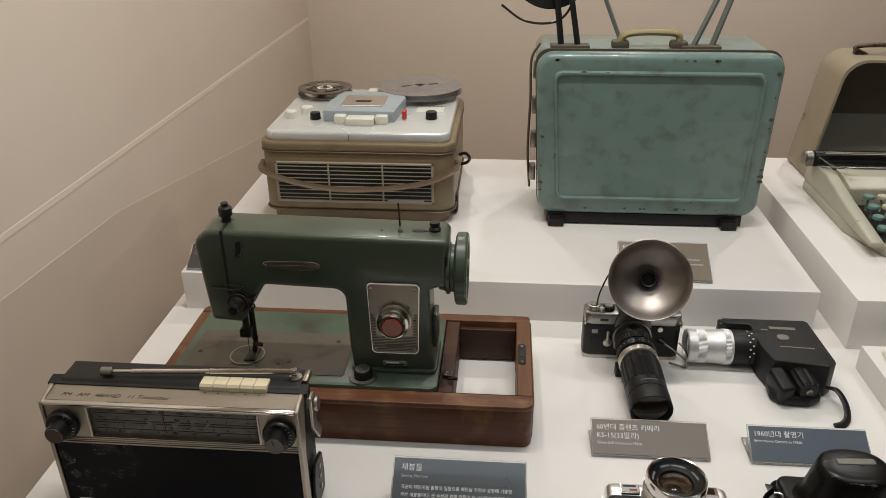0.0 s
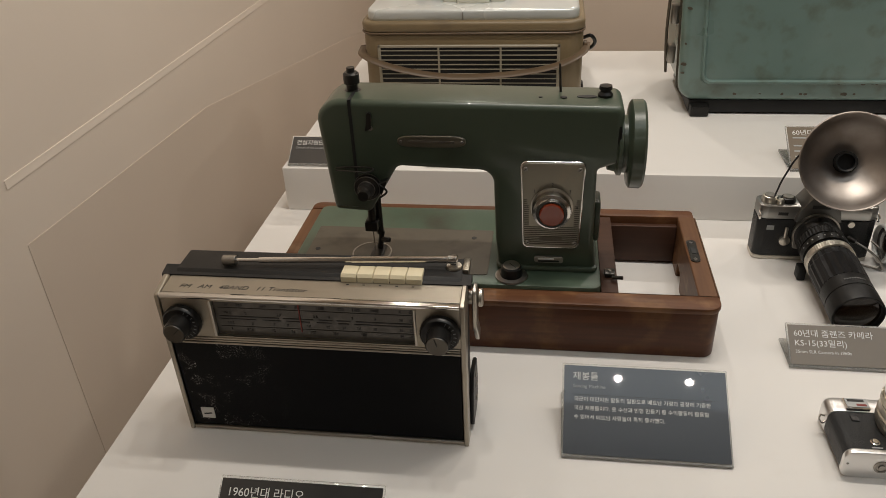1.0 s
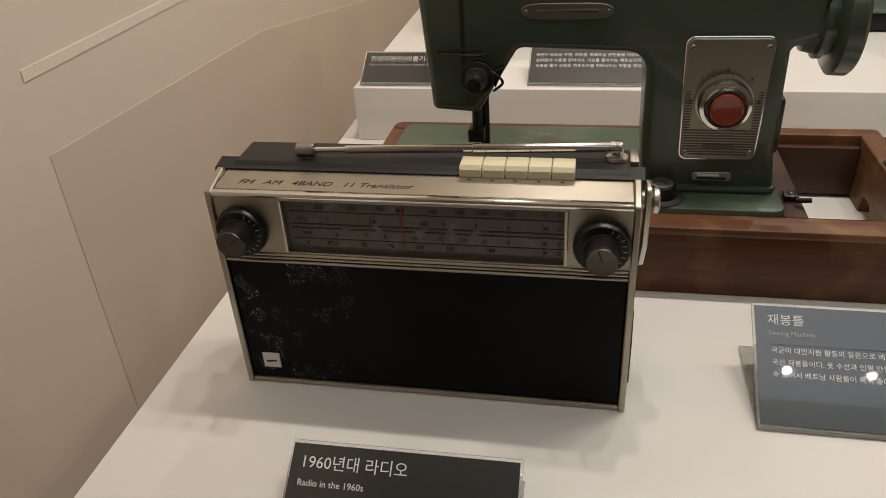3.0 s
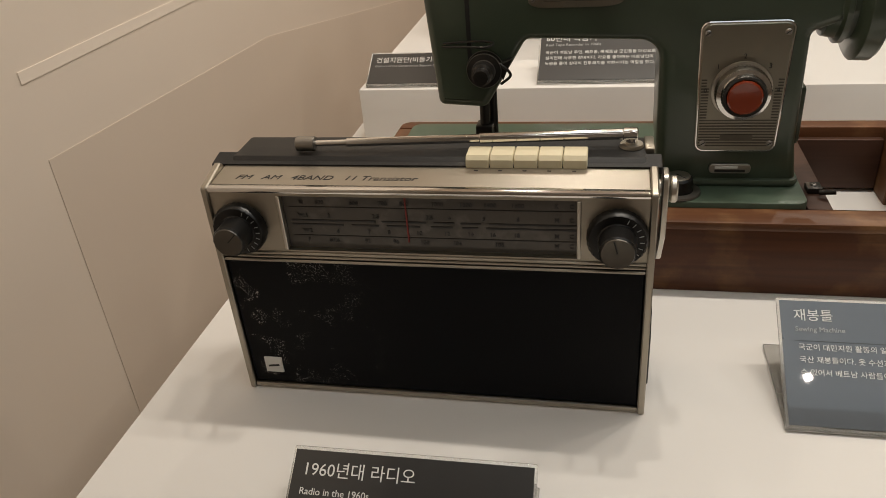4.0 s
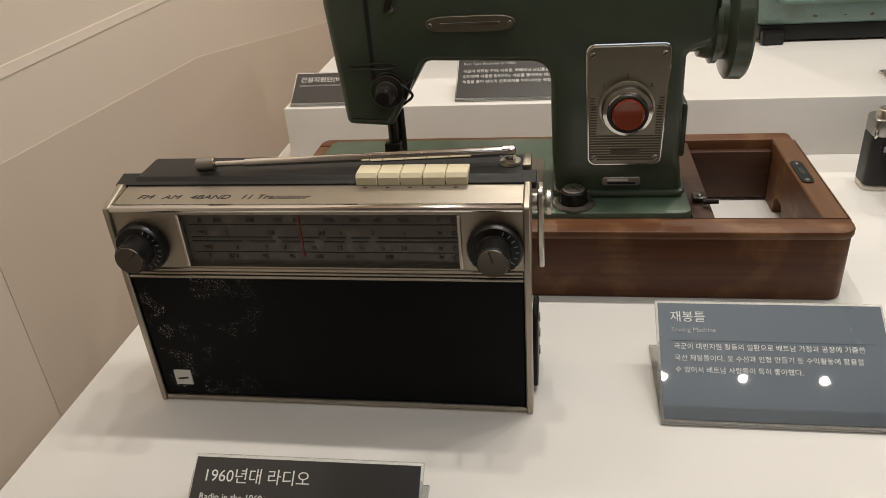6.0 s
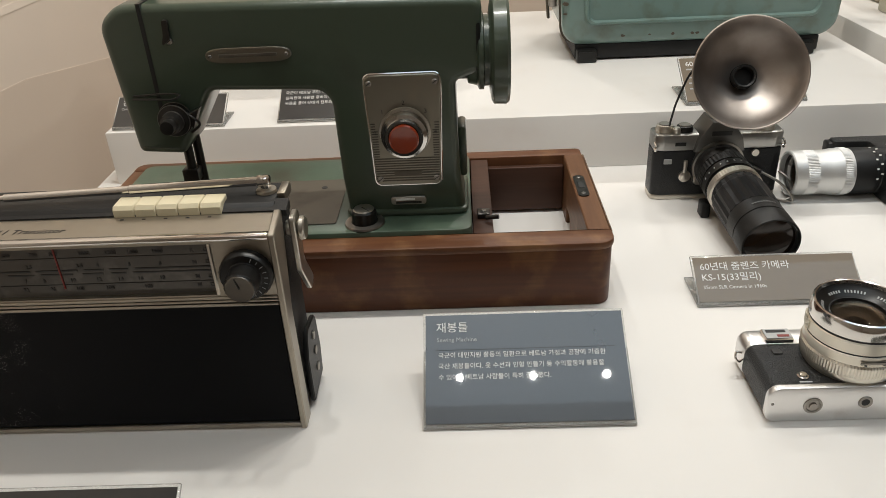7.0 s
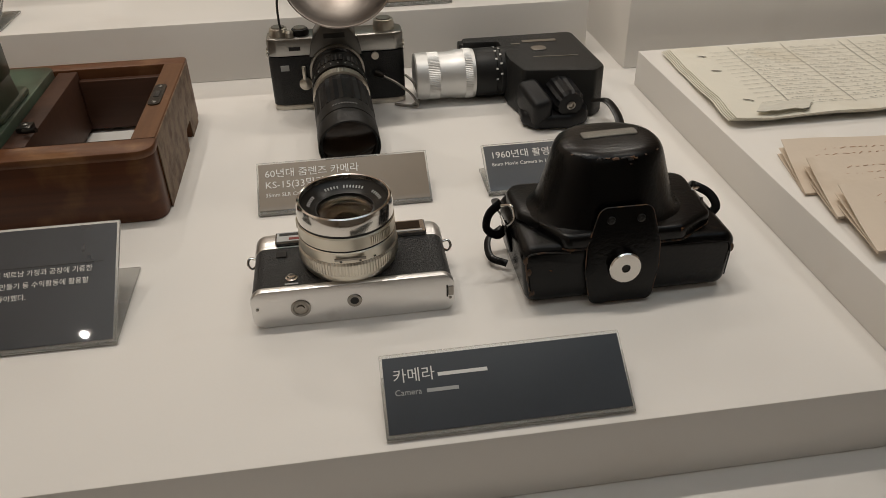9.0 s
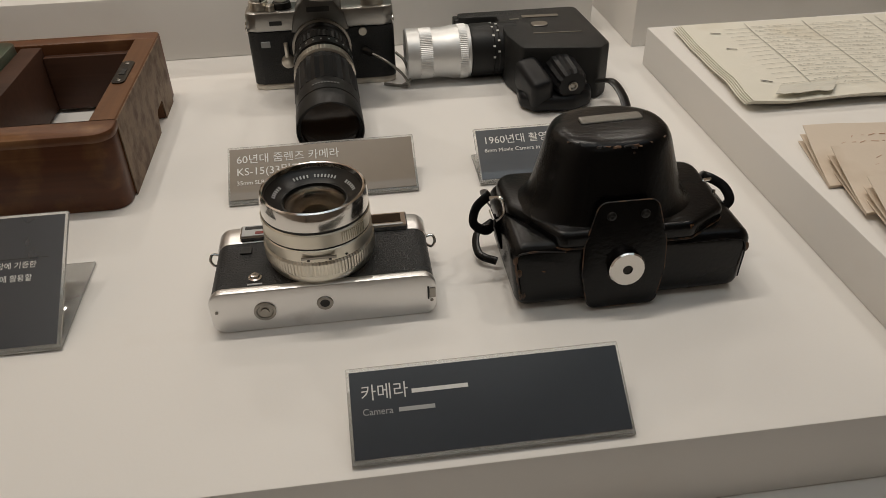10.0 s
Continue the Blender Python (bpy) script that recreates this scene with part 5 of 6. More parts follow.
    for s, xx in ((-1, x0 + 0.002), (1, x1 - 0.013)):
        put("strap", tube([(xx - s * 0.004, 0.688, 0.030), (xx + s * 0.004, 0.684, 0.045), (xx + s * 0.002, 0.670, 0.054), (xx + s * 0.012, 0.662, 0.050), (xx + s * 0.015, 0.655, 0.042), (xx + s * 0.006, 0.655, 0.036), (xx - s * 0.002, 0.662, 0.040)], 0.0032, 10, 0.2), LEATHER, r, "narrow black leather strap end")
        ring = put("strap_ring", tube([(xx + s * 0.003, 0.664, 0.055), (xx - s * 0.004, 0.660, 0.056), (xx - s * 0.005, 0.655, 0.048), (xx + s * 0.001, 0.653, 0.044), (xx + s * 0.004, 0.658, 0.050)], 0.0011, 8), CHROME, r, "chrome strap ring")
        put("strap_tab", moved(bx(-0.006, -0.001, -0.012, 0.006, 0.001, 0.012, 0.0008, 1), at(xx - s * 0.001, 0.655, 0.034, pose(0, 0, 0, -12, 14 * s, 80))), LEATHER, r)
    put("strap_loop", tube([(x0 + 0.006, 0.690, 0.020), (x0 - 0.006, 0.684, 0.014), (x0 - 0.007, 0.668, 0.008), (x0 + 0.004, 0.660, 0.006)], 0.0028, 10, 0.35), LEATHER, r)
    return r


rangefinder()
leather_case()

# -- tape recorder on the step --
TAN = mat("tan_vinyl_case", (0.215, 0.160, 0.088), 0.42, var=0.14, scale=50, bump=0.15, bump_scale=900, second=(0.15, 0.11, 0.065), amount=0.34, patch=14.0, spread=0.2)
BROWN_STRAP = mat("brown_vinyl_strap", (0.120, 0.080, 0.046), 0.42, var=0.12, scale=60)
CREAM = mat("cream_grille_plastic", (0.35, 0.31, 0.235), 0.4, var=0.08, scale=40)
DECK = mat("grey_white_deck", (0.62, 0.64, 0.62), 0.28, 0.25, var=0.05, scale=30)
BLUEGREY = mat("blue_grey_plastic", (0.33, 0.38, 0.41), 0.35, var=0.08, scale=40)
WHITE_KEY = mat("off_white_plastic", (0.70, 0.69, 0.60), 0.35, var=0.05, scale=60)
CLEARISH = mat("grey_reel_plastic", (0.155, 0.145, 0.145), 0.28, var=0.12, scale=30, coat=0.5)
TAPE = mat("brown_tape", (0.085, 0.058, 0.042), 0.3, var=0.1)


def tape_recorder():
    r = thing_at("tape_recorder", -0.275, 1.475, STEP_Z, "tan tape recorder with cream grille and two reels", "tape recorder")
    x0, x1, ya, yb = -0.455, -0.088, 1.318, 1.655
    z0, z1 = STEP_Z, 0.243
    plan = rounded(x0, ya, x1, yb, 0.030, 6)
    ins = lambda d: rounded(x0 + d, ya + d, x1 - d, yb - d, 0.030 - d / 2, 6)
    put("base", prism(ins(0.012), z0, z0 + 0.026, "xy", 0.006, 3), TAN, r, "tan lower case")
    put("case", prism(ins(0.002), z0 + 0.0262, z1 - 0.030, "xy", 0.006, 3), TAN, r, "tan vinyl case")
    put("upper_rim", prism(plan, z1 - 0.0298, z1 - 0.011, "xy", 0.006, 4), TAN, r, "rounded tan upper rim")
    for z in (z0 + 0.0262, z1 - 0.0300):
        put("piping", prism(rounded(x0 - 0.001, ya - 0.001, x1 + 0.001, yb + 0.001, 0.031, 6), z - 0.0016, z + 0.0016, "xy", 0.001, 1), BROWN_STRAP, r)
    g0, g1, gz0, gz1 = -0.4265, -0.1265, 0.1140, 0.1945
    gr = put("grille", join(bx(g0, ya - 0.002, gz1 - 0.004, g1, ya + 0.004, gz1, 0.0008, 1), bx(g0, ya - 0.002, gz0, g1, ya + 0.004, gz0 + 0.005, 0.0008, 1), bx(g0, ya - 0.002, gz0, g0 + 0.005, ya + 0.004, gz1, 0.0008, 1), bx(g1 - 0.005, ya - 0.002, gz0, g1, ya + 0.004, gz1, 0.0008, 1)), CREAM, r, "cream slatted grille")
    put("grille_back", bx(g0 + 0.003, ya - 0.0006, gz0 + 0.003, g1 - 0.003, ya + 0.002, gz1 - 0.003), MATT, gr)
    for k in range(9):
        z = gz0 + 0.0085 + 0.0078 * k
        put("slat", bx(g0 + 0.005, ya - 0.0016, z, g1 - 0.005, ya + 0.001, z + 0.0016), CREAM, gr)
    for f in (0.34, 0.68):
        put("upright", bx(g0 + 0.3 * f - 0.0015, ya - 0.0024, gz0 + 0.003, g0 + 0.3 * f + 0.0015, ya + 0.001, gz1 - 0.003), CREAM, gr)
    put("name_bar", bx(-0.2150, ya - 0.0032, gz0 + 0.001, -0.1450, ya - 0.0018, gz0 + 0.0100, 0.0006, 1), STEEL, gr)
    put("carrying_strap", tube([(x0 - 0.003, 1.360, 0.182), (x0 + 0.004, 1.322, 0.176), (-0.400, 1.3085, 0.160), (-0.330, 1.3045, 0.148), (-0.265, 1.3045, 0.146), (-0.190, 1.306, 0.152), (-0.130, 1.309, 0.164), (x1 - 0.004, 1.322, 0.180), (x1 + 0.003, 1.360, 0.186)], 0.0075, 12, 0.22), BROWN_STRAP, r, "brown carrying strap sagging across the grille")
    put("strap_stud", rod((x1 - 0.001, 1.352, 0.186), (x1 + 0.005, 1.352, 0.186), 0.006, 16, b=0.001), BROWN_STRAP, r)
    put("cord_loop", tube([(x1 - 0.002, 1.470, 0.140), (x1 + 0.016, 1.455, 0.150), (x1 + 0.022, 1.440, 0.165), (x1 + 0.014, 1.430, 0.178), (x1 + 0.002, 1.440, 0.172)], 0.0032, 8), BLACK, r, "black cord loop")
    put("corner_foot", bx(x1 - 0.010, ya + 0.055, z0 + 0.004, x1 + 0.003, ya + 0.080, z0 + 0.040, 0.003), BLACK, r)
    # deck
    deck = put("deck", prism(rounded(x0 + 0.010, ya + 0.010, x1 - 0.010, yb - 0.012, 0.022, 6), z1 - 0.014, z1 + 0.006, "xy", 0.006, 3), DECK, r, "grey-white metal deck")
    zt = z1 + 0.006
    put("deck_seam", bx(-0.2850, ya + 0.009, z1 - 0.010, -0.2840, ya + 0.0108, z1 + 0.002), STEEL, deck)
    for x, y, m in ((-0.4150, 1.420, WHITE_KEY), (-0.3900, 1.450, WHITE_KEY)):
        k = put("lever_knob", lathe([(0, 0), (0.013, 0), (0.012, 0.012), (0.010, 0.014), (0, 0.014)], 28, at(x, y, zt), 0.0004), m, deck, "white round knob")
    put("black_knob", lathe([(0, 0), (0.0105, 0), (0.0095, 0.013), (0, 0.0135)], 28, at(-0.3650, 1.412, zt), 0.0005), BLACK, deck, "small black knob")
    put("red_key", bx(-0.1960, 1.415, zt, -0.1880, 1.432, zt + 0.016, 0.002), mat("red_plastic", (0.55, 0.03, 0.03), 0.35), deck, "red record key")
    put("black_knob", lathe([(0, 0), (0.0115, 0), (0.0105, 0.014), (0, 0.0145)], 28, at(-0.1400, 1.425, zt), 0.0005), BLACK, deck, "small black knob")
    put("switch_plate", bx(-0.1750, 1.465, zt - 0.001, -0.1200, 1.500, zt + 0.0016, 0.0006, 1), WHITE_KEY, deck)
    for k in range(6):
        put("index_line", bx(-0.168 + 0.008 * k, 1.505, zt, -0.1664 + 0.008 * k, 1.512, zt + 0.0008), STEEL, deck)
    head = prism([(-0.3450, 1.395), (-0.2080, 1.395), (-0.1980, 1.500), (-0.2120, 1.540), (-0.3330, 1.540), (-0.3470, 1.470)], zt - 0.002, zt + 0.022, "xy", 0.004, 2)
    hc = put("head_cover", head, BLUEGREY, deck, "blue-grey head cover")
    put("mirror_panel", bx(-0.3180, 1.425, zt + 0.0215, -0.2340, 1.500, zt + 0.0240, 0.001, 1), SATIN, hc)
    put("slot", bx(-0.2920, 1.452, zt + 0.0238, -0.2620, 1.462, zt + 0.0246), DARKINK, hc)
    for x in (-0.334, -0.212):
        put("rivet", lathe([(0, 0), (0.003, 0), (0.002, 0.001), (0, 0.001)], 14, at(x, 1.410, zt + 0.0218)), STEEL, hc)
    for a, b, hh in ((-0.3220, -0.2990, 0.016), (-0.2980, -0.2440, 0.014), (-0.2430, -0.2190, 0.016)):
        put("piano_key", bx(a, 1.368 if hh < 0.015 else 1.378, zt - 0.001, b, 1.400, zt + hh, 0.003), WHITE_KEY, deck, "off-white piano key")
    # reels
    for cx, cy, rr, m, lab in ((-0.3850, 1.592, 0.058, CLEARISH, "small open reel with three spokes"), (-0.1800, 1.594, 0.090, CLEARISH, "large grey reel full of tape")):
        if rr < 0.07:
            reel = put("small_reel", lathe([(0.012, 0), (0.017, 0), (0.017, 0.012), (0.012, 0.012), (0.012, 0)], 30, at(cx, cy, zt + 0.004)), WHITE_KEY, r, lab)
            for zz in (0.0, 0.011):
                put("rim", lathe([(rr - 0.014, zz), (rr, zz), (rr, zz + 0.0012), (rr - 0.014, zz + 0.0012), (rr - 0.014, zz)], 48, at(cx, cy, zt + 0.004)), BED_STEEL, reel)
                for k in range(3):
                    put("spoke", moved(bx(0.014, -0.008, zz, rr - 0.012, 0.008, zz + 0.0012), at(cx, cy, zt + 0.004, pose(0, 0, 0, 0, 0, 30 + 120 * k))), BED_STEEL, reel)
            put("tape_pack", lathe([(0.017, 0.0015), (0.028, 0.0015), (0.028, 0.0105), (0.017, 0.0105)], 40, at(cx, cy, zt + 0.004)), TAPE, reel)
            put("spindle", lathe([(0, 0), (0.006, 0), (0.005, 0.020), (0, 0.021)], 18, at(cx, cy, zt)), STEEL, reel)
        else:
            reel = put("large_reel", lathe([(0, 0), (rr, 0), (rr, 0.0014), (rr - 0.003, 0.0016), (rr - 0.003, 0.0110), (rr, 0.0112), (rr, 0.0126), (0.020, 0.0128), (0.018, 0.0134), (0.010, 0.0134), (0.0095, 0.0110), (0, 0.0110)], 64, at(cx, cy, zt + 0.010)), m, r, lab)
            put("spindle", lathe([(0, 0), (0.006, 0), (0.005, 0.026), (0, 0.027)], 18, at(cx, cy, zt)), STEEL, reel)
            for a in (20, 200):
                put("reel_slot", moved(bx(0.020, -0.003, 0.0128, 0.040, 0.003, 0.0133), at(cx, cy, zt + 0.010, pose(0, 0, 0, 0, 0, a))), MATT, reel)
    put("reel_bridge", bx(-0.2900, 1.580, zt - 0.001, -0.2520, 1.605, zt + 0.012, 0.002), WHITE_KEY, deck)
    return r


# -- projector in its case --
MINT = mat("mint_green_hammered_enamel", (0.160, 0.238, 0.215), 0.30, var=0.14, scale=26, bump=0.16, bump_scale=200, second=(0.120, 0.150, 0.120), amount=0.36, patch=34.0, spread=0.25, coat=0.35)
RUST = mat("chipped_dark_edge", (0.085, 0.070, 0.048), 0.6, var=0.4, scale=160, bump=0.4)
GREY_ARM = mat("grey_green_metal_arm", (0.16, 0.185, 0.165), 0.4, 0.4, var=0.1)


def projector():
    r = thing_at("film_projector", 0.270, 1.42, STEP_Z, "mint green metal film projector case with folding arms", "projector")
    x0, x1, ya, yb, z0, z1 = 0.057, 0.479, 1.335, 1.535, 0.094, 0.396
    front = lambda d, rr: fillet([(x0 + 0.012 + d, z0 + d, rr), (x1 - 0.006 - d, z0 + d, rr), (x1 - d, z1 - d, rr), (x0 + d - 0.004, z1 - d, rr)], 6)
    put("case", prism(front(0.004, 0.020), ya + 0.028, yb, "xz", 0.010, 3), MINT, r, "mint green case body")
    lid = put("lid", prism(front(0, 0.030), ya, ya + 0.030, "xz", 0.014, 6), MINT, r, "mint green pressed lid with chipped edges")
    # pressed panel: raised frame round a flat field
    outer, inner = front(0.030, 0.016), front(0.038, 0.012)
    bm = bmesh.new()
    loops = [[bm.verts.new((u, y, v)) for u, v in loop] for loop, y in ((outer, ya + 0.001), (front(0.033, 0.015), ya - 0.0065), (front(0.036, 0.013), ya - 0.0065), (inner, ya - 0.0010), (front(0.050, 0.010), ya - 0.0012))]
    for a, b in zip(loops, loops[1:]):
        for k in range(len(a)):
            bm.faces.new((a[k], a[(k + 1) % len(a)], b[(k + 1) % len(a)], b[k]))
    bm.faces.new(loops[-1])
    put("pressed_panel", bm, MINT, lid, "embossed lid panel")
    put("seam_band", prism(front(-0.0012, 0.025), ya + 0.0290, ya + 0.0335, "xz"), RUST, r, "dark worn seam")
    rnd = random.Random(4)
    for k in range(34):
        e = rnd.choice(("l", "r", "t", "b", "p"))
        u = rnd.random()
        x, z = {"l": (x0 + 0.014, z0 + 0.02 + u * 0.25), "r": (x1 - 0.012, z0 + 0.02 + u * 0.25), "t": (x0 + 0.03 + u * 0.34, z1 - 0.012), "b": (x0 + 0.03 + u * 0.34, z0 + 0.014), "p": (x0 + 0.044 + u * 0.31, rnd.choice((z0 + 0.033, z1 - 0.033)))}[e]
        s = 0.002 + 0.004 * rnd.random()
        flake = [(x + s * (0.6 + 0.6 * rnd.random()) * math.cos(a), z + s * 0.6 * (0.6 + 0.6 * rnd.random()) * math.sin(a)) for a in [2 * math.pi * j / 7 for j in range(7)]]
        yy = ya - (0.0050 if e == "p" else 0.0004)
        put("paint_chip", prism(flake, yy, yy + 0.003, "xz"), RUST, lid)
    for x in (0.104, 0.424):
        f = put("foot", join(bx(x - 0.015, ya - 0.010, STEP_Z, x + 0.015, ya + 0.030, z0 - 0.004, 0.003), bx(x - 0.012, ya - 0.011, STEP_Z + 0.008, x + 0.012, ya - 0.009, z0 - 0.006)), BLACK, r, "black rubber foot")
    put("under_tray", bx(x0 + 0.03, ya + 0.005, STEP_Z + 0.003, x1 - 0.03, yb - 0.01, z0 + 0.002, 0.002), MATT, r, "black underside tray")
    put("side_strap", tube([(x0 - 0.004, 1.400, 0.125), (x0 - 0.010, 1.392, 0.20), (x0 - 0.009, 1.392, 0.30), (x0 - 0.010, 1.396, 0.370), (x0 + 0.004, 1.404, 0.398)], 0.006, 10, 0.4), RUST, r, "dark side strap")
    for z in (0.145, 0.21, 0.275, 0.34):
        put("side_catch", bx(x0 - 0.006, 1.376, z, x0 + 0.006, 1.398, z + 0.030, 0.002), STEEL, r, "metal catch")
    put("side_catch", bx(x1 - 0.006, 1.370, 0.205, x1 + 0.006, 1.395, 0.240, 0.002), GREASE, r, "dark metal catch")
    handle = put("handle", tube([(0.205, 1.410, 0.394), (0.208, 1.410, 0.410), (0.230, 1.410, 0.417), (0.275, 1.410, 0.418), (0.305, 1.410, 0.414), (0.308, 1.410, 0.396)], 0.0085, 12, 0.7), mat("yellowed_handle_plastic", (0.30, 0.24, 0.10), 0.4, var=0.15), r, "yellowed carrying handle")
    for x in (0.205, 0.308):
        put("handle_mount", bx(x - 0.015, 1.398, 0.388, x + 0.015, 1.424, 0.404, 0.004), RUST, handle)
    # folding reel arms rising out of view
    arms = (((0.100, 1.402, 0.388), (0.080, 1.430, 0.54)), ((0.130, 1.402, 0.388), (0.102, 1.430, 0.54)), ((0.215, 1.470, 0.388), (0.148, 1.490, 0.54)), ((0.330, 1.405, 0.388), (0.395, 1.430, 0.54)), ((0.365, 1.412, 0.388), (0.420, 1.440, 0.56)))
    for a, b in arms:
        a, b = Vector(a), Vector(b)
        q = (b - a).to_track_quat("Z", "Y").to_matrix().to_4x4()
        put("reel_arm", moved(bx(-0.0055, -0.003, 0, 0.0055, 0.003, (b - a).length, 0.001, 1), Matrix.Translation(a) @ q), GREY_ARM if a.x > 0.3 or a.y > 1.45 else MATT, r, "slanting metal reel arm")
    for x in (0.115, 0.345):
        put("arm_bracket", bx(x - 0.035, 1.392, 0.386, x + 0.035, 1.418, 0.3975, 0.002), RUST, r)
    put("reel", lathe([(0.02, 0), (0.085, 0), (0.087, 0.002), (0.085, 0.004), (0.02, 0.004), (0.02, 0)], 64, at(0.075, 1.440, 0.540, pose(0, 0, 0, 78, 0, 20))), MATT, r, "dark film reel on the arm")
    put("drive_belt", tube([(-0.010, 1.425, 0.462), (0.030, 1.420, 0.436), (0.075, 1.415, 0.432), (0.105, 1.412, 0.448), (0.130, 1.420, 0.50)], 0.0022, 8), BLACK, r, "thin black drive belt")
    return r


tape_recorder()
projector()

# -- typewriter with its case lid --
KHAKI = mat("khaki_metal_lid", (0.300, 0.255, 0.175), 0.45, var=0.08, scale=40, second=(0.21, 0.17, 0.11), amount=0.3, patch=12.0, spread=0.25)
LIDIN = mat("brown_lid_lining", (0.100, 0.082, 0.062), 0.7, var=0.12, scale=60, bump=0.3, bump_scale=900)
LIDGREY = mat("grey_lid_lining", (0.235, 0.225, 0.190), 0.6, var=0.08, scale=60)
CREAMTYPE = mat("rusty_cream_enamel", (0.46, 0.44, 0.34), 0.38, var=0.08, scale=60, second=(0.14, 0.065, 0.035), amount=0.34, patch=26.0, spread=0.06)
KEYTOP = mat("cream_key_plastic", (0.55, 0.53, 0.40), 0.35, var=0.06)
KEYGREEN = mat("green_key_plastic", (0.16, 0.27, 0.24), 0.35, var=0.06)


def typewriter():
    r = thing_at("typewriter", 0.79, 1.36, 0.088, "rusty cream portable typewriter with green and cream keys", "typewriter")
    z0 = 0.088
    x0, x1 = 0.615, 0.965
    base = fillet([(x0 + 0.035, 1.185, 0.030), (x1 - 0.035, 1.185, 0.030), (x1, 1.30, 0.02), (x1, 1.520, 0.015), (x0, 1.520, 0.015), (x0, 1.30, 0.02)], 5)
    put("base", prism(base, z0, z0 + 0.020, "xy", 0.004), CREAMTYPE, r, "cream enamelled base with rust")
    for a, b in ((x0 + 0.002, x0 + 0.026), (x1 - 0.026, x1 - 0.002)):
        side = fillet([(1.195, z0 + 0.018, 0.004), (1.195, z0 + 0.028, 0.005), (1.330, z0 + 0.048, 0.03), (1.420, z0 + 0.066, 0.012), (1.515, z0 + 0.066, 0.010), (1.515, z0 + 0.018, 0.004)], 4)
        put("side_cheek", prism(side, a, b, "yz", 0.004, 3), CREAMTYPE, r, "cream side panel with rust patches")
    put("front_rail", bx(x0 + 0.032, 1.192, z0 + 0.018, x1 - 0.032, 1.212, z0 + 0.032, 0.004), CREAMTYPE, r)
    put("key_well", bx(x0 + 0.031, 1.213, z0 + 0.015, x1 - 0.031, 1.371, z0 + 0.023), MATT, r, "dark key well")
    put("ribbon_cover", prism(fillet([(1.372, z0 + 0.018, 0.003), (1.372, z0 + 0.056, 0.006), (1.410, z0 + 0.066, 0.010), (1.450, z0 + 0.067, 0.004), (1.450, z0 + 0.018, 0.003)], 4), x0 + 0.031, x1 - 0.031, "yz", 0.002), CREAMTYPE, r, "cream ribbon cover")
    for row in range(4):
        for k in range(11):
            x = x0 + 0.042 + 0.0245 * k + 0.004 * row
            y, z = 1.245 + 0.033 * row, z0 + 0.030 + 0.006 * row
            if x > x1 - 0.040:
                continue
            green = (k == 0) or (row == 0 and k > 8)
            key = put("key", join(lathe([(0, 0), (0.0095, 0), (0.0100, 0.003), (0.0090, 0.006), (0.006, 0.0055), (0, 0.005)], 16, at(x, y, z)), bx(x - 0.001, y - 0.002, z0 + 0.022, x + 0.001, y + 0.004, z)), KEYGREEN if green else KEYTOP, r, "green key" if green else "cream key")
    put("space_bar", bx(x0 + 0.085, 1.205, z0 + 0.026, x1 - 0.085, 1.217, z0 + 0.036, 0.003), KEYTOP, r, "cream space bar")
    pl = put("platen", rod((x0 - 0.004, 1.480, z0 + 0.076), (x1 + 0.004, 1.480, z0 + 0.076), 0.016, 28, b=0.001), BLACK, r, "black platen roller")
    for s, x in ((-1, x0 - 0.004), (1, x1 + 0.004)):
        put("platen_knob", rod((x, 1.480, z0 + 0.076), (x + s * 0.018, 1.480, z0 + 0.076), 0.016, 30, b=0.003), STEEL, pl, "grey platen knob")
    put("paper_bail", rod((x0 + 0.01, 1.462, z0 + 0.094), (x1 - 0.01, 1.462, z0 + 0.094), 0.003, 12), CHROME, r)
    put("carriage_rail", bx(x0 + 0.006, 1.452, z0 + 0.062, x1 - 0.006, 1.506, z0 + 0.068, 0.001), STEEL, r)
    put("return_lever", tube([(x0 + 0.002, 1.462, z0 + 0.084), (x0 + 0.020, 1.430, z0 + 0.078), (x0 + 0.048, 1.405, z0 + 0.082)], 0.003, 8, 0.5), CHROME, r, "bright carriage lever")
    return r


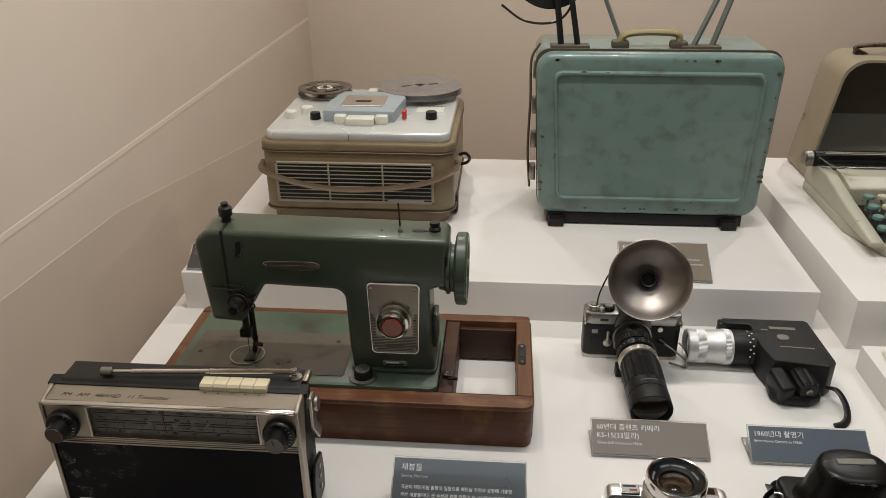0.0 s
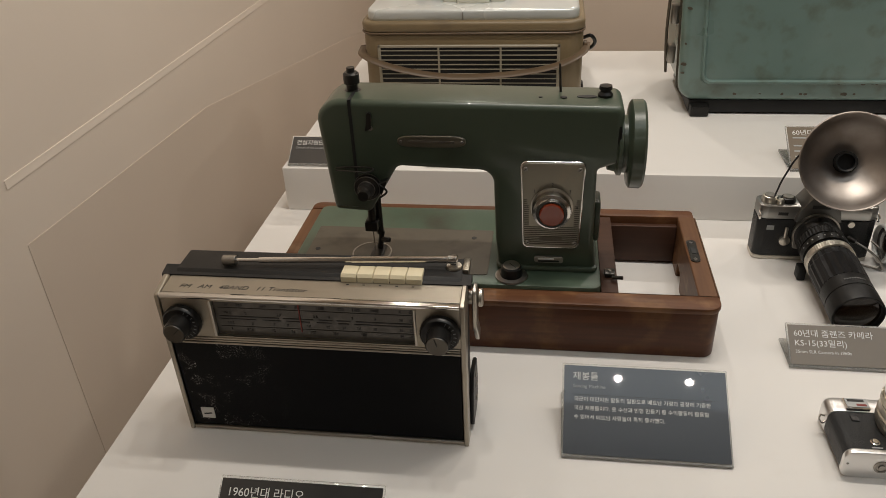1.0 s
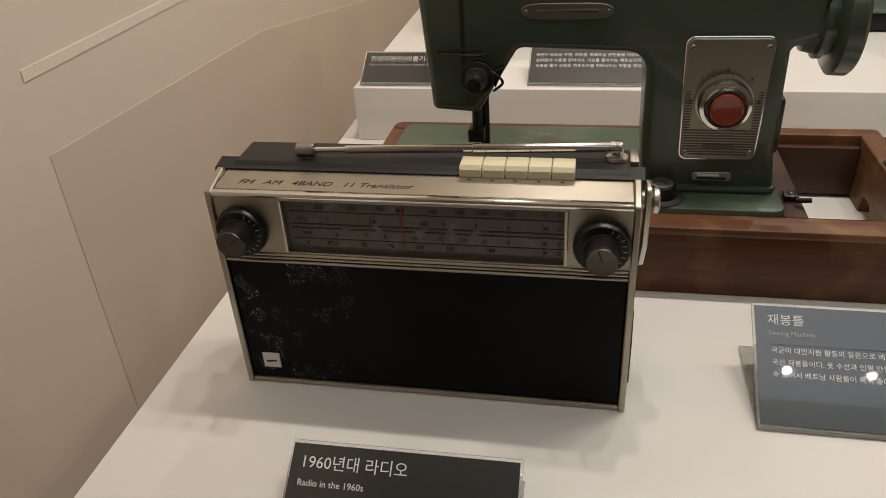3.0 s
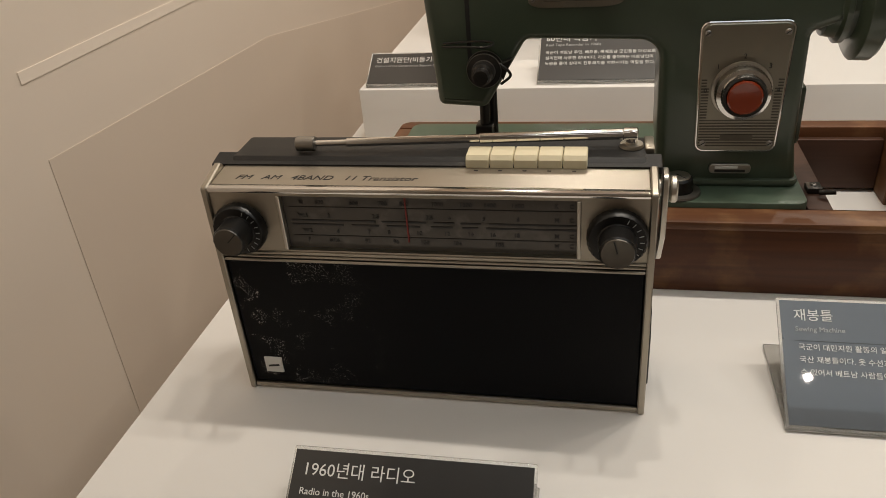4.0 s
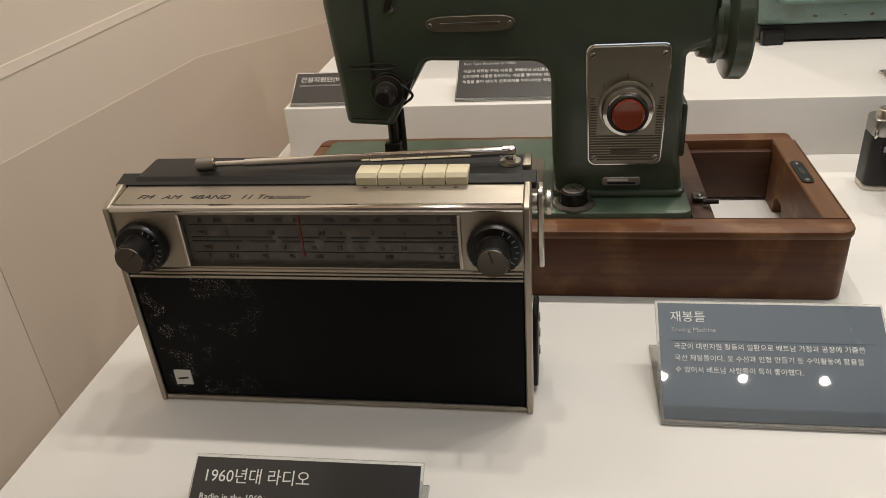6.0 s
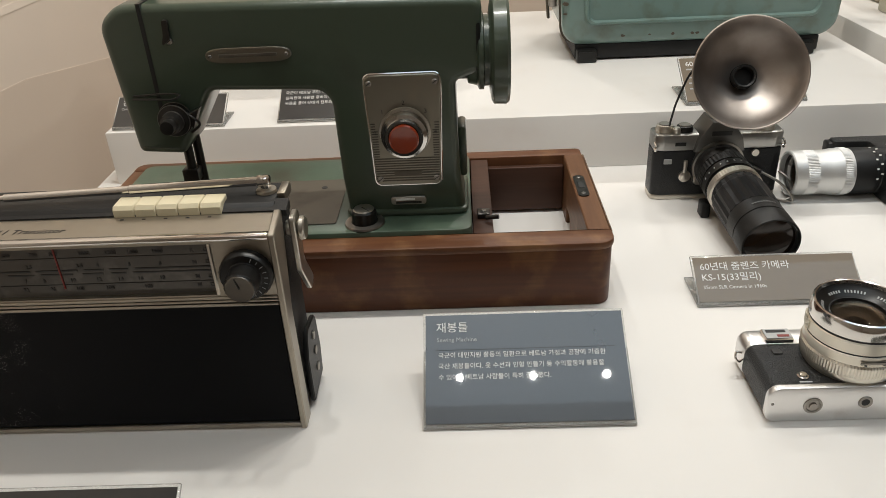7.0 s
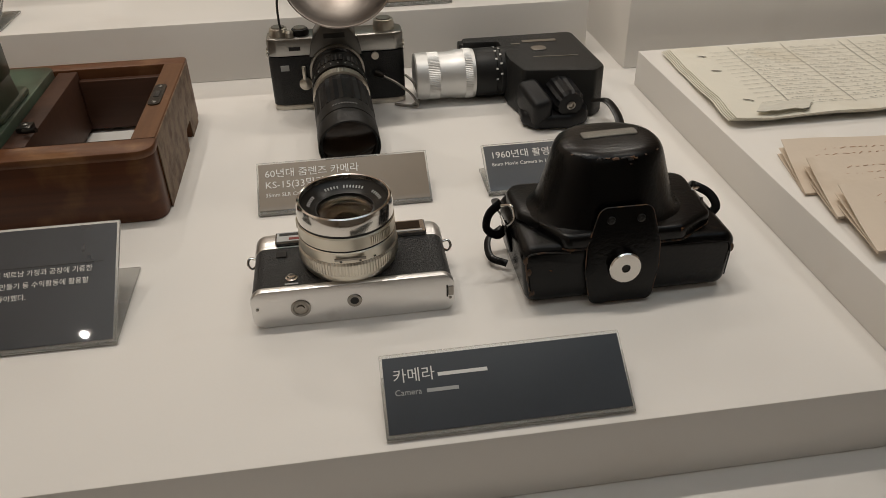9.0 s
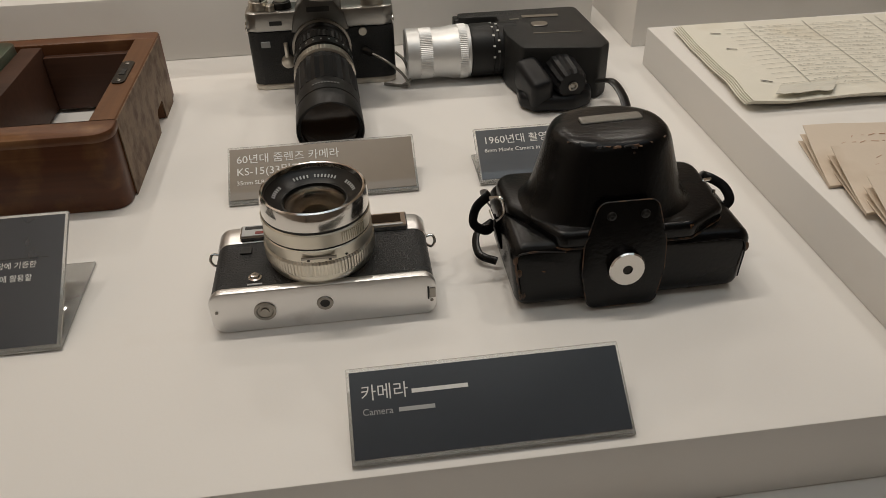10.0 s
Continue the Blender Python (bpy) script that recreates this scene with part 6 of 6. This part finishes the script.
def typewriter_lid():
    r = thing_at("carrying_case", 0.79, 1.58, 0.088, "open khaki carrying case behind the typewriter, brown and grey inside", "carrying case")
    z0 = 0.088
    shape = lambda d: fillet([(0.636 + d, z0 + d * 0.3, 0.010), (1.005 - d, z0 + d * 0.3, 0.010), (0.985 - d, z0 + 0.252 - d, 0.045), (0.672 + d, z0 + 0.252 - d, 0.045)], 8)
    bm = bmesh.new()
    loops = [[bm.verts.new((u, y, v)) for u, v in loop] for loop, y in ((shape(0.004), 1.690), (shape(0.0), 1.680), (shape(0.0), 1.560), (shape(0.005), 1.560), (shape(0.006), 1.672))]
    for a, b in zip(loops, loops[1:]):
        for k in range(len(a)):
            bm.faces.new((a[k], a[(k + 1) % len(a)], b[(k + 1) % len(a)], b[k]))
    bm.faces.new(loops[0])
    bm.faces.new(loops[-1])
    shell = put("shell", bm, KHAKI, r, "khaki metal lid shell")
    put("lining", bx(0.690, 1.664, z0 + 0.115, 0.964, 1.671, z0 + 0.232, 0.003), LIDIN, r, "brown felt lining")
    put("lower_lining", bx(0.650, 1.666, z0 + 0.006, 0.972, 1.671, z0 + 0.115), LIDGREY, r, "grey lining")
    put("catch", bx(0.700, 1.655, z0 + 0.212, 0.713, 1.666, z0 + 0.228, 0.002), GREASE, r)
    put("handle", tube([(0.73, 1.620, z0 + 0.250), (0.705, 1.620, z0 + 0.264), (0.74, 1.620, z0 + 0.270), (0.84, 1.620, z0 + 0.270), (0.885, 1.620, z0 + 0.264), (0.89, 1.620, z0 + 0.250)], 0.006, 10, 0.7), LEATHER_EDGE, r, "brown carrying handle")
    put("latch", bx(0.705, 1.612, z0 + 0.249, 0.722, 1.630, z0 + 0.258, 0.002), GREASE, r)
    return r


typewriter()
typewriter_lid()

# -- old papers on the low shelf --
PAPER = mat("aged_cream_paper", (0.80, 0.77, 0.67), 0.75, var=0.06, scale=18, bump=0.15, bump_scale=160, second=(0.63, 0.56, 0.42), amount=0.28, patch=10.0, spread=0.25)
PAPER2 = mat("pinkish_old_paper", (0.72, 0.62, 0.51), 0.75, var=0.06, scale=18, bump=0.15, bump_scale=160, second=(0.48, 0.36, 0.25), amount=0.3, patch=12.0, spread=0.25)
PENCIL = mat("pencil_grey", (0.24, 0.23, 0.20), 0.7)
PENINK = mat("faded_red_brown_ink", (0.56, 0.36, 0.25), 0.7)


def sheet(x0, y0, x1, y1, z, amp, seed, thick=0.0006, nx=26, ny=20, skew=0.0):
    """A creased sheet of paper with a wavy edge."""
    bm = bmesh.new()
    grid = []
    for j in range(ny + 1):
        row = []
        for i in range(nx + 1):
            u, v = i / nx, j / ny
            x, y = x0 + (x1 - x0) * u + skew * v, y0 + (y1 - y0) * v
            edge = 0.002 * noise.noise((u * 6, v * 6, seed))
            h = amp * (0.5 + 0.5 * noise.noise((u * 2.2 + seed, v * 2.0, seed))) + 0.35 * amp * abs(math.sin(u * 9.4 + seed)) * (1 - v) ** 2
            row.append(bm.verts.new((x + edge, y + edge, z + h)))
        grid.append(row)
    for a, b in zip(grid, grid[1:]):
        for k in range(nx):
            bm.faces.new((a[k], a[k + 1], b[k + 1], b[k]))
    top = bm.faces[:]
    res = bmesh.ops.extrude_face_region(bm, geom=top)
    bmesh.ops.translate(bm, vec=(0, 0, thick), verts=[v for v in res["geom"] if isinstance(v, bmesh.types.BMVert)])
    return bm


def ledger():
    r = thing_at("handwritten_ledger", 0.70, 0.88, 0.040, "stack of yellowed handwritten ledger sheets on the low shelf", "papers")
    for k in range(5):
        put("sheet", sheet(0.548 + 0.001 * k, 0.790 - 0.0015 * k, 0.86, 0.978 - 0.002 * k, 0.0402 + 0.0012 * k, 0.0065, 2.0 + 0.02 * k, skew=0.012), PAPER, r, "creased yellowed sheet")
    zt = 0.0402 + 0.0012 * 4 + 0.0008
    surf = lambda u, v: 0.0065 * (0.5 + 0.5 * noise.noise((u * 2.2 + 2.08, v * 2.0, 2.08))) + 0.35 * 0.0065 * abs(math.sin(u * 9.4 + 2.08)) * (1 - v) ** 2
    rnd = random.Random(8)

    def stroke(u0, v0, u1, v1, w, m, name):
        bm = bmesh.new()
        n = max(2, int(24 * max(abs(u1 - u0), abs(v1 - v0))) + 2)
        pr = None
        for i in range(n + 1):
            u, v = u0 + (u1 - u0) * i / n, v0 + (v1 - v0) * i / n
            x, y = 0.552 + 0.308 * u + 0.012 * v, 0.784 + 0.186 * v
            z = zt + surf(u, v) + 0.0007
            d = Vector((y * 0 + (v1 - v0), -(u1 - u0), 0)).normalized() * w
            cur = (bm.verts.new((x + d.x, y + d.y, z)), bm.verts.new((x - d.x, y - d.y, z)))
            if pr:
                bm.faces.new((pr[0], pr[1], cur[1], cur[0]))
            pr = cur
        return put(name, bm, m, r)

    for k in range(15):
        v = 0.10 + 0.056 * k
        stroke(0.12, v, 0.98, v + 0.004, 0.00022, PENCIL, "ruled_line")
    for u in (0.20, 0.40, 0.62, 0.66, 0.80):
        stroke(u, 0.08, u + 0.01, 0.96, 0.0003, PENCIL, "ruled_line")
    for row in range(15):
        v = 0.118 + 0.056 * row
        for a, b in ((0.22, 0.38), (0.42, 0.61), (0.67, 0.79)):
            u = a
            while u < b - 0.02:
                w = 0.004 + 0.010 * rnd.random()
                if rnd.random() < 0.8:
                    stroke(u, v + 0.008 * rnd.random(), u + w, v + 0.014 * rnd.random() - 0.004, 0.00035, PENCIL, "writing_bar")
                u += w + 0.004
    for v in (0.20, 0.62, 0.85):
        stroke(0.07, v, 0.10, v - 0.02, 0.0008, MATT, "staple")
    put("torn_slip", sheet(0.572, 0.788, 0.622, 0.806, 0.0520, 0.0015, 5.0, skew=0.014), mat("white_paper_slip", (0.68, 0.66, 0.58), 0.7, var=0.04), r, "pale torn slip")
    return r


def letters():
    for x, y, dz, yaw, lab in ((0.549, 0.695, 0.000, 0, 1), (0.549, 0.655, 0.003, 2, 2), (0.546, 0.606, 0.006, 3, 3)):
        r = thing_at("old_letter", x + 0.08, y, 0.040, "folded old letter with faded handwriting on the low shelf", "letter", "folded letters on the shelf")
        rot = at(x, y, 0.0405 + dz, pose(0, 0, 0, 0, 0, yaw))
        for k, lift in enumerate((0.0, 0.005, 0.012)):
            bm = bmesh.new()
            rows = []
            for j in range(9):
                v = j / 8
                rows.append([bm.verts.new((0.014 * v + 0.16 * i / 6, -0.034 + 0.068 * v, 0.0004 + lift * v ** 1.3 * (1 - 0.10 * i) + 0.0007 * k + 0.0012 * v * noise.noise((i * 0.5, v * 2, k + lab)))) for i in range(7)])
            for a, b in zip(rows, rows[1:]):
                for i in range(6):
                    bm.faces.new((a[i], a[i + 1], b[i + 1], b[i]))
            res = bmesh.ops.extrude_face_region(bm, geom=bm.faces[:])
            bmesh.ops.translate(bm, vec=(0, 0, 0.0005), verts=[q for q in res["geom"] if isinstance(q, bmesh.types.BMVert)])
            put("leaf", moved(bm, rot), PAPER2, r)
        rnd = random.Random(lab)
        for j in range(6):
            u = 0.022 + 0.008 * rnd.random()
            while u < 0.148:
                w = 0.0015 + 0.0045 * rnd.random()
                v = 0.22 + 0.115 * j
                zz = 0.0021 + 0.012 * v ** 1.3 * (1 - 3.75 * u) + 0.0012 * v * noise.noise((37.5 * u, v * 2, 2 + lab))
                put("writing_bar", moved(bx(-w / 2, -0.0003, 0, w / 2, 0.0003, 0.0004), rot @ at(0.014 * v + u + w / 2, -0.034 + 0.068 * v, zz, pose(0, 0, 0, 0, 0, 70 * (rnd.random() - 0.3)))), PENINK, r)
                u += w + 0.0022 + 0.002 * rnd.random()


ledger()
letters()

# -- placards on the step and the block --
placard(0.272, 1.118, STEP_Z, 0.150, 0.075, "grey-brown placard lettered in Korean in front of the projector", [
    ("60년대 영사기", 0.0105, 0.0160, INK, 0.008), (None, 0.070, 0.0225, GREYINK, 0.008), (None, 0.125, 0.036, GREYINK, 0.008), (None, 0.130, 0.045, GREYINK, 0.008), (None, 0.090, 0.054, GREYINK, 0.008)], CARD_BROWN)
placard(-0.245, 1.112, STEP_Z, 0.150, 0.078, "charcoal placard lettered in Korean in front of the tape recorder", [
    ("60년대 녹음기", 0.0105, 0.0160, INK, 0.008), ("Reel Tape Recorder in 1960s", 0.0056, 0.0240, GREYINK, 0.008),
    ("국군이 베트남 주민, 베트콩, 북베트남 군인들을 대상으로 한", 0.0056, 0.036, INK, 0.008), ("심리전에 사용한 장비이다. 가요를 좋아하는 베트남인의", 0.0056, 0.0445, INK, 0.008),
    ("녹음을 틀어 상대의 전투의지를 약화시키는 역할을 했다.", 0.0056, 0.053, INK, 0.008)], CARD_DARK)
placard(-0.460, 1.108, STEP_Z, 0.145, 0.052, "charcoal placard lettered in Korean at the corner of the step", [
    ("건설지원단(비둘기부대)", 0.0095, 0.0165, INK, 0.008), ("Colours of the Construction Support Group", 0.0048, 0.0240, GREYINK, 0.008)], CARD_DARK)
placard(0.715, 1.062, 0.088, 0.150, 0.050, "charcoal placard lettered in Korean in front of the typewriter", [
    ("종군기자 타자기", 0.0105, 0.0170, INK, 0.008), (None, 0.080, 0.0250, GREYINK, 0.008)], CARD_DARK)
